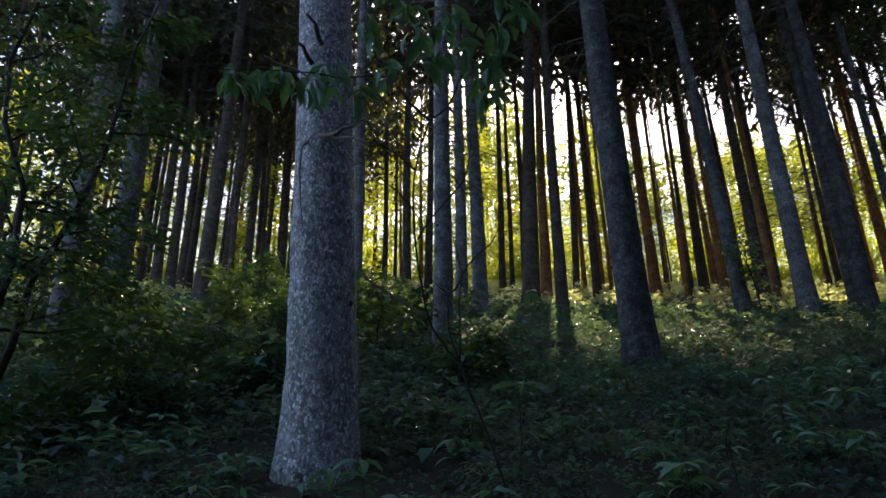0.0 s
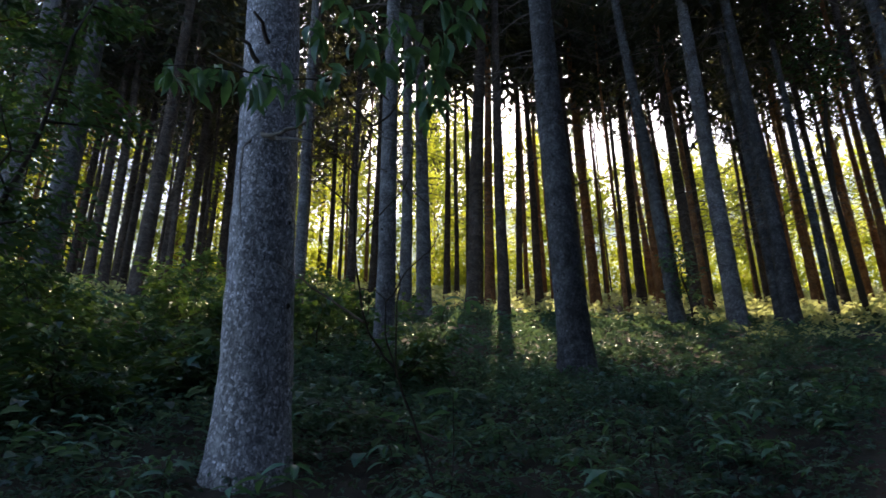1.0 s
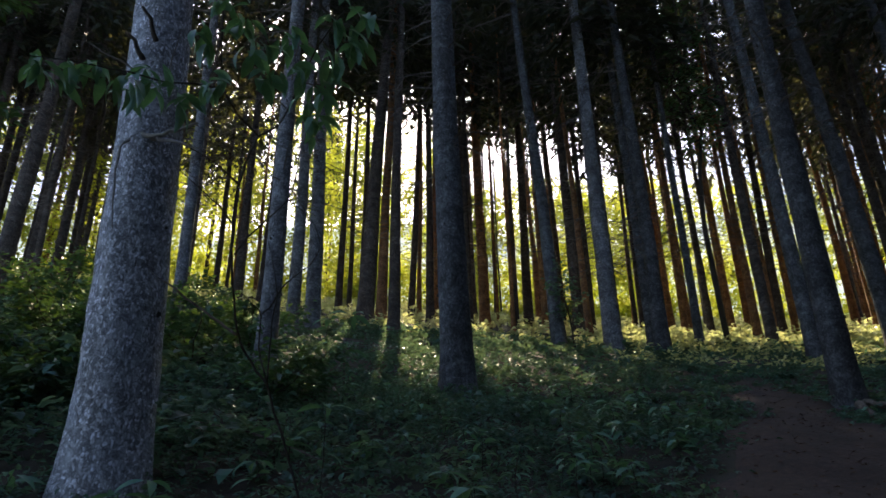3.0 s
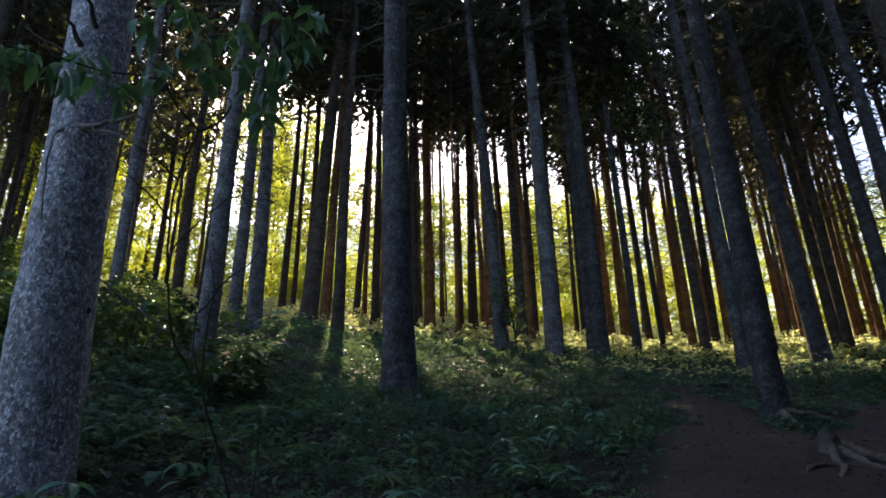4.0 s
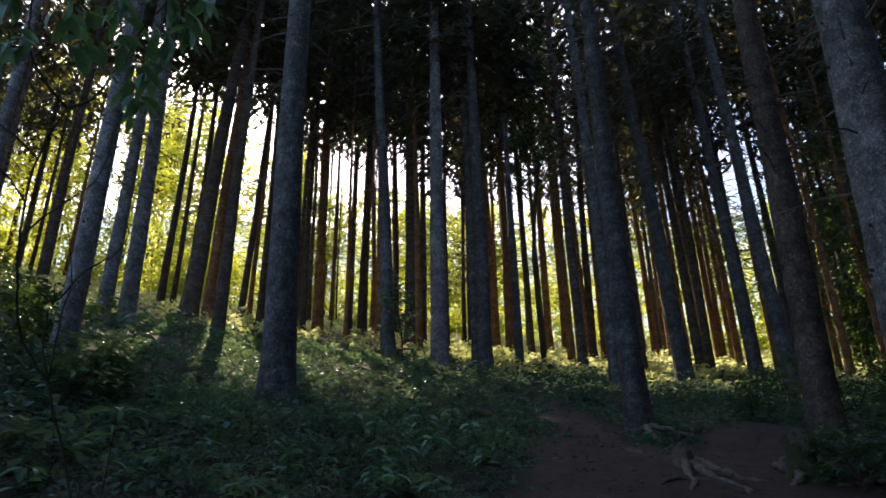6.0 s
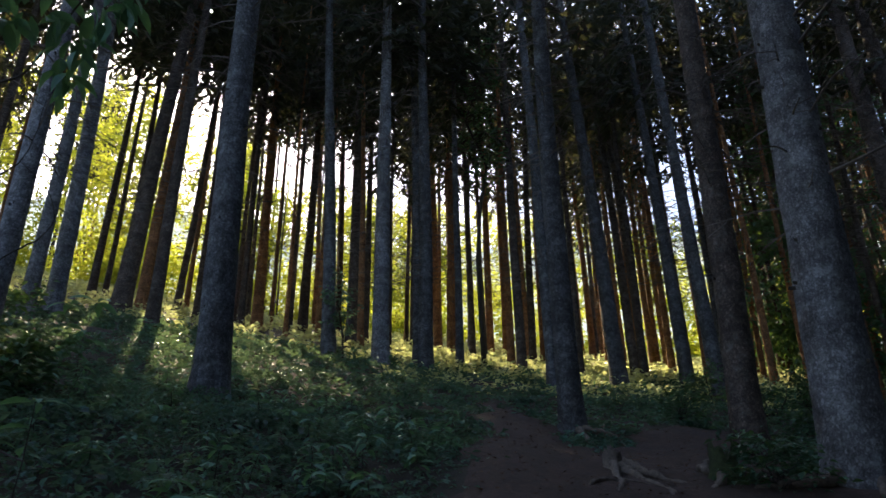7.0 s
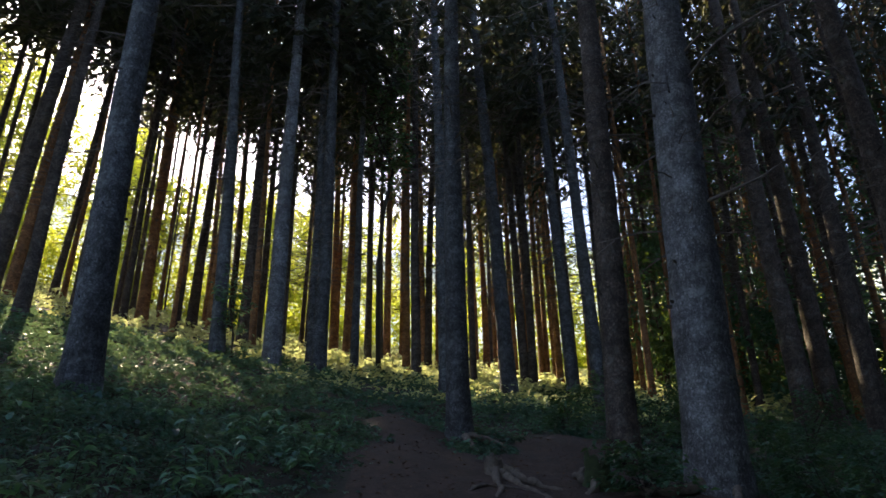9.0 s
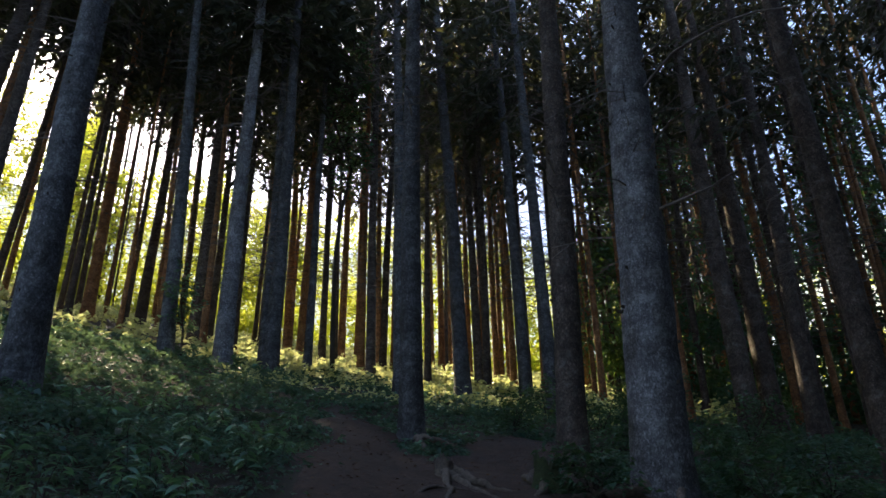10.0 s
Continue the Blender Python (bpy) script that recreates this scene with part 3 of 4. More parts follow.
# unseen spruces added behind and beside the path to hold back skylight
for x, y in ((0.6, -1.9), (7.2, -2.6), (-1.2, -4.2), (3.2, -2.9), (2.0, -4.4), (5.4, -4.6), (-6.4, -3.8)):
    spruce(x, y, 0.3, 0.0, 0.0, DARK, bare=9.0 if x > -5 else 1.8, wide=1.3 if abs(x) > 5 else 1.8, wood=REAR_BLOCKERS)
for deg, d, low in ((105, 9.5, 1.5), (116, 8, 1.5), (125, 11, 2), (101, 15, 1.5), (94, 19, 1.5), (97, 22, 1.5), (99.5, 12.5, 1.5), (111, 13, 1.5), (184, 6.5, 4), (199, 5.5, 4), (168, 5, 5), (190, 10, 3), (206, 11, 3), (92, 27, 1.5), (89, 32, 1.5), (104, 20, 1.5), (108, 17, 1.5), (95, 24, 1.5), (101, 9, 1.5), (209, 8, 2), (215, 10.5, 2), (221, 8, 2), (227, 11, 2), (232, 8.5, 2), (238, 10, 2), (212, 14, 1.5), (224, 15, 1.5), (235, 14, 1.5)):
    spruce(d * math.sin(radians(deg)), d * math.cos(radians(deg)), 0.28, 0.0, 0.0, DARK, bare=low, wide=1.0 if deg < 120 else 1.3, wood=REAR_BLOCKERS)
# added spruces: the first two shade trunks downslope, the others fill sky gaps
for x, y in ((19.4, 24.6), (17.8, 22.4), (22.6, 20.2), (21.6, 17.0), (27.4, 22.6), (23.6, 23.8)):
    spruce(x, y, 0.26, 0.0, 0.0, SUNLIT_BROWN, bare=9.6, wide=1.3)
# added spruce whose crown keeps sun spots off the near floor
spruce(7.2, 23.6, 0.24, 0.0, 0.0, DARK, bare=9.0)

# the close ranks of slim spruces up the slope: their crowns begin at about the same line of sight
for az0, az1, d0, d1, n in ((-44, -24, 20, 42, 14), (-24, -4, 22, 42, 16), (-4, 24, 24, 44, 26), (24, 48, 20, 37, 16), (19, 36, 22, 32, 6), (48, 66, 20, 37, 25), (66, 92, 17, 34, 36)):
    for i in range(n):
        az, d = radians(az0 + (az1 - az0) * (i + far_rng.uniform(0.1, 0.9)) / n), far_rng.uniform(d0, d1)
        x, y = d * math.sin(az), d * math.cos(az)
        if (across_sun(x, y) < 3 and sunlit_from(x, y) and 21 < along_sun(x, y)) or (abs(across_sun(x, y)) < 3 and along_sun(x, y) > 33):
            continue
        bare = min(13.0, max(5.5, d * math.tan(radians(far_rng.uniform(31, 38) if 6 < math.degrees(az) < 28 else far_rng.uniform(29, 36) if az0 < 40 else far_rng.uniform(28, 35))) + 1.7 - float(ground_z(x, y))))
        spruce(x, y, far_rng.uniform(0.16, 0.28), far_rng.gauss(0, 0.01), far_rng.gauss(0, 0.01), SUNLIT_BROWN if az0 >= -4 and i % 5 < 3 else DARK, bare=bare, height=bare + 11.5, slim=True)


# the out-of-view trees that only shape the light, as one mesh
joined_wood("unseen_rear_wood", "unseen dark spruces added behind the path to block skylight", REAR_BLOCKERS)
joined_wood("far_wood", "far spruces up the slope, their trunks close together", FAR)


# ---- low plants of the forest floor ----
def herbs(n, d0, d1, az0, az1, per, size, tall, shape=leaves, flat=1.0):
    d = np.sqrt(rng.uniform(d0 ** 2, d1 ** 2, n))
    az = np.radians(rng.uniform(az0, az1, n))
    x, y = d * np.sin(az), d * np.cos(az)
    clump = np.sin(0.9 * x + 0.5 * y) * np.sin(0.8 * y - 0.6 * x + 1) + 0.5 * np.sin(2.3 * x) * np.sin(2.1 * y)
    ok = (path_depth(x, y) < -0.05 + 0.12 * rng.normal(size=n)) & (clump > -1.0 + 0.4 * rng.normal(size=n))
    x, y, clump = x[ok], y[ok], clump[ok]
    h = tall * np.clip(0.7 + 0.45 * clump + 0.4 * rng.normal(size=len(x)), 0.15, 2.0)
    h = h * np.clip(0.4 - 0.55 * path_depth(x, y), 0.4, 1.0)
    px, py, ph = (np.repeat(k, per) for k in (x, y, h))
    m = len(px)
    a, t = rng.uniform(0, 6.28, m), rng.uniform(0.25, 1.0, m)
    out = np.stack([np.cos(a), np.sin(a), np.zeros(m)], 1)
    off = np.maximum(ph, 0.16) * (0.25 + 0.7 * rng.uniform(0, 1, m))
    b = np.stack([px, py, ground_z(px, py) + ph * t], 1) + out * off[:, None]
    way = out + np.stack([np.zeros(m), np.zeros(m), rng.uniform(-0.7, 0.35, m) * flat], 1) + 0.4 * flat * rng.normal(size=(m, 3))
    up = np.stack([np.zeros(m), np.zeros(m), np.ones(m)], 1) + 0.3 * flat * rng.normal(size=(m, 3))
    ln = size * rng.uniform(0.55, 1.35, m)
    return shape(b, way, up, ln, ln * rng.uniform(0.45, 0.75, m))


low = [herbs(1300, 1.8, 7, -48, 96, 13, 0.06, 0.11, fine_leaves), herbs(4200, 1.8, 7.5, -48, 96, 15, 0.048, 0.09), herbs(3000, 6.6, 9, -48, 96, 14, 0.072, 0.085), herbs(4600, 8, 16, -46, 94, 13, 0.095, 0.10),
       herbs(2400, 15, 20, -46, 92, 11, 0.15, 0.14), herbs(900, 4.5, 10, -44, 92, 9, 0.085, 0.15, fine_leaves), herbs(700, 1.6, 9, 94, 314, 14, 0.09, 0.24),
       herbs(500, 5, 15, -46, 92, 8, 0.13, 0.17, fine_leaves, 0.45), herbs(420, 4.5, 13, -44, 2, 10, 0.13, 0.42, fine_leaves, 0.6)]
tagged(new("undergrowth", mesh_of("undergrowth", *joined(low), HERB)), "low green undergrowth of seedlings and herbs covering the floor", "undergrowth", kind="stuff")

# ---- sunlit thicket behind the wood ----
def thicket(n, d0, d1, az0, az1, tall, size, blobs):
    """Leaves gathered round many loose clumps, so that gaps and an uneven outline stay."""
    d, az = rng.uniform(d0, d1, blobs), np.radians(rng.uniform(az0, az1, blobs))
    cx, cy = d * np.sin(az), d * np.cos(az)
    cz = ground_z(cx, cy) + rng.uniform(0.05, 1.0, blobs) ** 1.7 * tall
    k = rng.integers(0, blobs, n)
    off = unit(n, 0.7) * (rng.uniform(0.15, 1, n) ** 0.5 * rng.uniform(0.5, 1.5, blobs)[k])[:, None]
    b = np.stack([cx[k], cy[k], cz[k]], 1) + off
    ln = size * rng.uniform(0.6, 1.3, n)
    return leaves(b, off + unit(n) + np.array([0, 0, -0.4]), unit(n) + np.array([0, 0, 0.8]), ln, ln * 0.6)


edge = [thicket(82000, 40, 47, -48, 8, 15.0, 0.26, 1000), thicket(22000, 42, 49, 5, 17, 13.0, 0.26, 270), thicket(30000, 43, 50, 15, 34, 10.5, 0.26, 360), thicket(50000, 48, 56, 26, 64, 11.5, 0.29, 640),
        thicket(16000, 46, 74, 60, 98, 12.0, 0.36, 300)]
# the thicket's sunlit look comes partly from its bright leaf colours
tagged(new("sunlit_thicket", mesh_of("sunlit_thicket", *joined(edge), SUNNY)), "thicket of bushes at the forest edge, coloured bright yellow-green for sunlight", "bushes", kind="stuff")
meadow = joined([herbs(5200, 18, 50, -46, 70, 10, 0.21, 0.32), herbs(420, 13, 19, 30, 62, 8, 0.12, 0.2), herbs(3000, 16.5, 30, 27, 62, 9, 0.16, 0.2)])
# pale leaf colour stands for strong sun on this grass
tagged(new("sunlit_edge_grass", mesh_of("sunlit_edge_grass", *meadow, SUNLIT_GRASS)), "grass and herbs at the forest edge, coloured pale and bright for sunlight", "grass", kind="stuff")
# leaf screen added out of view to stop low skylight from behind
back = joined([thicket(20000, 8, 22, 100, 238, 8.0, 0.28, 500)])
tagged(new("unseen_rear_thicket", mesh_of("unseen_rear_thicket", *back, BROAD)), "unseen dark young growth added behind the path to block low skylight", "bushes", kind="stuff")
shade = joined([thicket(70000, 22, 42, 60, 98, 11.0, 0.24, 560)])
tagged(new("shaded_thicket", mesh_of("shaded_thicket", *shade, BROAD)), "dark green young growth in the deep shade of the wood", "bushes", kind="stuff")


# ---- the sun's face, far beyond the wood ----
def sun_face(away=900.0):
    m, nodes, links, bsdf = material("sun_glow")
    bsdf.inputs["Base Color"].default_value = (0, 0, 0, 1)
    bsdf.inputs["Emission Color"].default_value = (1.0, 0.95, 0.85, 1)
    bsdf.inputs["Emission Strength"].default_value = 30.0
    r0 = away * math.tan(radians(0.3))
    a = np.linspace(0, 2 * np.pi, 32, endpoint=False)
    ob = new("sun_face", mesh_of("sun_face", np.stack([r0 * np.cos(a), r0 * np.sin(a), np.zeros(32)], 1), [tuple(range(32))], m))
    ob.matrix_basis = look(TO_SUN * away, (0, 0, 0))
    tagged(ob, "small round white sun seen between the crowns", "sun", kind="structure")


sun_face()


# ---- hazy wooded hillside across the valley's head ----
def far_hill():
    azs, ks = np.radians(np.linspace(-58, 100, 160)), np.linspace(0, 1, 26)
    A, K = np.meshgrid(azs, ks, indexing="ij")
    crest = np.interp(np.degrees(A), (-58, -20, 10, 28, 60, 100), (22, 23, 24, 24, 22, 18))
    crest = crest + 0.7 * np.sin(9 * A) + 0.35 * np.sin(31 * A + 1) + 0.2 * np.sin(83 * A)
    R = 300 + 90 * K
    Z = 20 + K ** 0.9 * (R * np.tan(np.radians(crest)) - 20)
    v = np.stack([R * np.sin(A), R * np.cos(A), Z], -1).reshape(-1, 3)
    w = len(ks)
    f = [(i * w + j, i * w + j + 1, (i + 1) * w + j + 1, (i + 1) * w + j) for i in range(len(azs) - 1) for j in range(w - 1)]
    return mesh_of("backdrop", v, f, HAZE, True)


# glowing backdrop: haze is part of its material
tagged(new("backdrop", far_hill()), "far wooded hillside, coloured pale green and faintly glowing for haze", "hill", kind="structure")


# ---- litter on the path ----
def litter(n, size):
    x, y = rng.uniform(-1, 9, n), rng.uniform(-0.5, 9.5, n)
    ok = path_depth(x, y) > -0.25
    x, y = x[ok], y[ok]
    m = len(x)
    b = np.stack([x, y, ground_z(x, y) + np.clip(path_depth(x, y) * 0.25, -0.06, 0.035) + 0.012 * np.sin(9 * x + 3 * y) * np.sin(8 * y) + 0.02 * np.sin(3.1 * x) * np.sin(2.7 * y + 1) + rng.uniform(0.002, 0.008, m)], 1)
    a = rng.uniform(0, 6.28, m)
    way = np.stack([np.cos(a), np.sin(a), rng.uniform(-0.1, 0.35, m)], 1)
    ln = size * rng.uniform(0.5, 1.6, m)
    return leaves(b, way, np.array([[0, 0, 1.0]]) + 0.4 * rng.normal(size=(m, 3)), ln, ln * rng.uniform(0.12, 0.6, m))


tagged(new("litter", mesh_of("litter", *litter(7000, 0.034), LITTER)), "brown fallen leaves and needles scattered on the path", "litter", kind="stuff")


# ---- young broadleaved trees and shrubs ----
def wobble(p0, p1, n, amount, r):
    k = np.linspace(0, 1, n)[:, None]
    pts = np.array(p0)[None] * (1 - k) + np.array(p1)[None] * k
    return pts + r.normal(size=(n, 3)) * amount * np.sin(np.pi * k)


def bush(name, label, category, x, y, height, spread, n_leaves, size, mat, stems=3, bare=0.15, seed=1, group=""):
    """Stems that fork into limbs; the leaves sit in flat layered sprays along them."""
    r = np.random.default_rng(seed)
    thing = new(name)
    thing.empty_display_size = 0.2
    tagged(thing, label, "tree" if name == "young_tree" else category, group)
    thing.matrix_basis = Matrix.Translation((x, y, float(ground_z(x, y)) - 0.03))
    tips = []
    for s in range(stems):
        az = r.uniform(0, 6.28)
        lean = spread * (0.12 if stems == 1 else r.uniform(0.3, 0.75))
        top = np.array([math.cos(az) * lean, math.sin(az) * lean, height * r.uniform(0.75, 1.0)])
        axis = wobble((0, 0, 0), top, 8, height * 0.02, r)
        thick = 0.008 + height * 0.006
        part("stem", mesh_of("stem", *tube(axis, np.linspace(thick, thick * 0.25, 8), 6), STEM, True), thing)
        limbs = int(4 + height * 2.2)
        for b in range(limbs):
            t = bare + (1 - bare) * (b + r.uniform(0, 1)) / limbs
            p = np.array([np.interp(t, np.linspace(0, 1, 8), axis[:, c]) for c in range(3)])
            a2 = r.uniform(0, 6.28)
            ln = spread * r.uniform(0.45, 1.0) * (1.05 - 0.6 * t)
            q = p + np.array([math.cos(a2) * ln, math.sin(a2) * ln, ln * r.uniform(0.0, 0.5)])
            limb = wobble(p, q, 5, ln * 0.05, r)
            part("limb", mesh_of("limb", *tube(limb, np.linspace(thick * 0.4, thick * 0.08, 5), 4), STEM, True), thing)
            tips.append(limb)
    per = max(4, n_leaves // len(tips))
    B, W = [], []
    for limb in tips:
        t = r.uniform(0.2, 1.05, per)
        p = np.stack([np.interp(t, np.linspace(0, 1, 5), limb[:, c]) for c in range(3)], 1)
        d = limb[-1] - limb[0]
        sidev = np.array([-d[1], d[0], 0]) / (np.linalg.norm(d[:2]) + 1e-6)
        w = r.uniform(-1, 1, per)
        reach = np.linalg.norm(d) * 0.45 * (1.1 - 0.7 * t)
        p = p + sidev[None] * (w * reach)[:, None] + r.normal(size=(per, 3)) * np.array([0.04, 0.04, 0.05]) * (1 + height * 0.15)
        B.append(p)
        W.append(d[None] / np.linalg.norm(d) + sidev[None] * (w * 1.3)[:, None] + r.normal(size=(per, 3)) * 0.35 + np.array([0, 0, -0.35]))
    n = per * len(tips)
    ln = size * r.uniform(0.6, 1.3, n)
    v, f = leaves(np.concatenate(B), np.concatenate(W), np.array([[0, 0, 1.0]]) + r.normal(size=(n, 3)) * 0.35, ln, ln * r.uniform(0.5, 0.7, n))
    tagged(part("foliage", mesh_of("foliage", v, f, mat), thing), kind="stuff")
    return thing


bush("young_tree", "young broadleaved tree with dense dark green leaves", "tree", -3.95, 5.75, 5.6, 1.7, 3900, 0.105, BROAD, 2, 0.12, 11)
bush("young_tree", "young broadleaved tree with dense dark green leaves", "tree", -5.6, 7.6, 6.5, 2.0, 3300, 0.115, BROAD, 2, 0.15, 12)
bush("young_tree", "slender young broadleaved tree with backlit green leaves", "tree", 11.4, 14.5, 12.0, 1.6, 2200, 0.13, BROAD, 1, 0.5, 13)
k = 20
for x, y, h in ((-2.7, 5.9, 0.75), (-3.3, 7.1, 0.95), (-4.4, 9.0, 1.2), (-5.4, 10.6, 1.3), (-3.5, 11.3, 1.1), (-2.6, 9.3, 0.9), (-1.9, 7.9, 0.7),
                (-3.9, 13.4, 1.3), (-2.5, 12.4, 1.0), (-6.8, 9.2, 1.6), (-1.5, 14.6, 1.0), (-7.6, 12.6, 1.5), (-0.9, 8.6, 0.8), (-0.3, 10.8, 0.9), (0.1, 7.2, 0.6),
                (-1.2, 11.0, 1.0), (-1.7, 6.6, 0.6), (-3.2, 5.2, 0.5)):
    k += 1
    bush("shrub", "leafy dark green shrub among the spruce trunks", "shrub", x, y, h, 0.55 + h * 0.45, int(360 + 400 * h), 0.115, BROAD, 4, 0.1, k, "shrubs under the spruces")
for x, y, h in ((9.8, 4.7, 0.9), (10.9, 6.1, 0.9), (9.4, 3.3, 0.8), (12.2, 4.1, 1.0), (8.7, 2.1, 0.7), (6.2, 3.4, 0.55), (11.6, 7.7, 0.8), (8.9, 6.5, 0.6), (13.6, 6.4, 1.1), (7.4, 2.2, 0.6)):
    k += 1
    bush("shrub", "low dark green shrub beside the trunks in deep shade", "shrub", x, y, h, 0.5 + h * 0.4, int(360 + 300 * h), 0.08, BROAD, 4, 0.1, k, "shrubs under the spruces")
bush("shrub", "small shrub with sunlit pale leaves", "shrub", 7.35, 15.0, 2.2, 0.9, 520, 0.11, HERB, 2, 0.45, 60, "shrubs under the spruces")


# ---- the sapling with hanging leaves in front of the big trunk ----
def blade():
    """One pointed leaf along +x, 1 long, arched, folded along its rib."""
    v, f = [], []
    for i, (x, w, z) in enumerate(((0, 0.02, 0), (0.2, 0.13, 0.04), (0.45, 0.175, 0.04), (0.7, 0.13, -0.02), (0.88, 0.06, -0.1), (1.0, 0.005, -0.18))):
        v += [(x, w, z + w * 0.3), (x, 0, z), (x, -w, z + w * 0.3)]
        if i:
            a = 3 * i
            f += [(a - 3, a - 2, a + 1, a), (a - 2, a - 1, a + 2, a + 1)]
    return mesh_of("leaf", v, f, SAPLING, True)


LEAF = blade()
saps = random.Random(9)


def leaf_on(parent, p, az, dip, size):
    ob = new("leaf", LEAF)
    ob.parent = parent
    ob.matrix_basis = parent_world(parent).inverted() @ pose(*p, saps.uniform(-35, 35), dip, az) @ Matrix.Scale(size, 4)
    return ob


def parent_world(ob):
    m = ob.matrix_basis.copy()
    while ob.parent:
        ob = ob.parent
        m = ob.matrix_basis @ m
    return m


def world_tube(name, points, r0, r1, parent, mat, label="", sides=6):
    pts = np.array(points, float)
    n = 3 * (len(pts) - 1) + 1
    t, tt = np.arange(len(pts)), np.linspace(0, len(pts) - 1, n)
    fine = np.stack([np.interp(tt, t, pts[:, c]) for c in range(3)], 1)
    sm = fine.copy()
    sm[1:-1] = (fine[:-2] + fine[1:-1] * 2 + fine[2:]) / 4
    sm[1:-1] += np.random.default_rng(len(name) + n).normal(size=(n - 2, 3)) * r0 * 0.25
    me = mesh_of(name, *tube(sm - pts[0], np.linspace(r0, r1, n), sides), mat, True)
    return part(name, me, parent, label, parent_world(parent).inverted() @ Matrix.Translation(pts[0]))


sapling = new("sapling")
sapling.matrix_basis = Matrix.Translation((0.36, 4.0, float(ground_z(0.36, 4.0))))
tagged(sapling, "thin crooked sapling with dark twigs and large hanging leaves", "tree")
world_tube("stem", [(0.37, 4.02, float(ground_z(0.37, 4.02)) - 0.05), (0.22, 4.00, 2.06), (0.14, 3.96, 2.24), (0.09, 3.91, 2.39), (0.02, 3.91, 2.46), (-0.06, 3.85, 2.57),
                    (-0.10, 3.80, 2.66), (-0.15, 3.70, 2.92), (-0.17, 3.60, 3.16), (-0.17, 3.50, 3.40), (-0.11, 3.40, 3.61), (-0.07, 3.35, 3.69)], 0.0085, 0.006, sapling, STEM)
limb_l = world_tube("limb", [(-0.07, 3.35, 3.69), (-0.19, 3.24, 3.75), (-0.27, 3.13, 3.83), (-0.30, 3.08, 4.02), (-0.29, 2.98, 4.20), (-0.34, 2.97, 4.55)], 0.007, 0.003, sapling, STEM)
limb_r = world_tube("limb", [(-0.07, 3.35, 3.69), (0.03, 3.31, 3.74), (0.09, 3.21, 3.81), (0.17, 3.11, 4.02), (0.25, 3.00, 4.19), (0.37, 2.95, 4.36), (0.49, 2.88, 4.49)], 0.007, 0.003, sapling, STEM)
limb_f = world_tube("limb", [(-0.27, 3.13, 3.83), (-0.38, 2.97, 3.73), (-0.52, 2.89, 3.66), (-0.60, 2.77, 3.60), (-0.71, 2.69, 3.56), (-0.86, 2.64, 3.54), (-1.00, 2.59, 3.50)], 0.005, 0.002, sapling, STEM)
for pts in ([(-0.16, 3.48, 3.44), (-0.25, 3.29, 3.44), (-0.32, 3.18, 3.43), (-0.42, 3.06, 3.42)], [(-0.17, 3.60, 3.23), (-0.25, 3.49, 3.30), (-0.34, 3.38, 3.33), (-0.44, 3.26, 3.37)],
            [(-0.15, 3.65, 3.07), (-0.09, 3.60, 3.16), (0.03, 3.51, 3.26), (0.12, 3.46, 3.35), (0.16, 3.41, 3.46), (0.17, 3.31, 3.66)],
            [(0.09, 3.91, 2.39), (0.02, 3.91, 2.60), (0.03, 3.86, 2.79), (-0.02, 3.80, 2.82), (-0.12, 3.75, 2.90)],
            [(0.03, 3.86, 2.79), (0.08, 3.81, 2.83), (0.12, 3.76, 2.92), (0.22, 3.71, 3.01), (0.29, 3.65, 3.05), (0.34, 3.60, 3.16), (0.26, 3.55, 3.30), (0.12, 3.51, 3.39)],
            [(0.09, 3.91, 2.39), (0.09, 3.81, 2.58), (0.09, 3.81, 2.76), (0.11, 3.76, 2.88), (0.07, 3.71, 3.06), (0.03, 3.71, 3.20)]):
    world_tube("twig", pts, 0.006, 0.002, sapling, STEM, "", 5)
world_tube("dead_branch", [(-0.10, 3.80, 2.64), (-0.19, 3.85, 2.71), (-0.36, 3.88, 2.83), (-0.54, 3.90, 2.97), (-0.65, 3.94, 3.04)], 0.010, 0.004, sapling, TWIG, "grey leafless dead branch")
for limb, places in ((limb_f, ((-1.0, 2.66, 3.52), (-0.88, 2.70, 3.54), (-0.77, 2.74, 3.56), (-0.64, 2.80, 3.58), (-0.55, 2.85, 3.66), (-0.42, 2.90, 3.58))),
                     (limb_l, ((-0.39, 2.95, 4.05), (-0.11, 3.0, 4.05), (-0.3, 2.98, 3.75), (-0.3, 2.98, 4.3), (-0.2, 3.0, 4.2))),
                     (limb_r, ((-0.04, 3.05, 3.90), (0.13, 3.05, 3.96), (0.31, 2.98, 3.98), (0.26, 3.0, 3.80), (0.46, 2.90, 4.28), (0.30, 2.95, 4.28), (0.06, 3.05, 4.18), (0.21, 3.05, 3.66), (0.42, 2.9, 4.12)))):
    for p in places:
        for i in range(11):
            q = [c + saps.gauss(0, 0.035) for c in p]
            leaf_on(limb, q, i * 45 + saps.uniform(-25, 25), saps.uniform(15, 80), saps.uniform(0.10, 0.175))


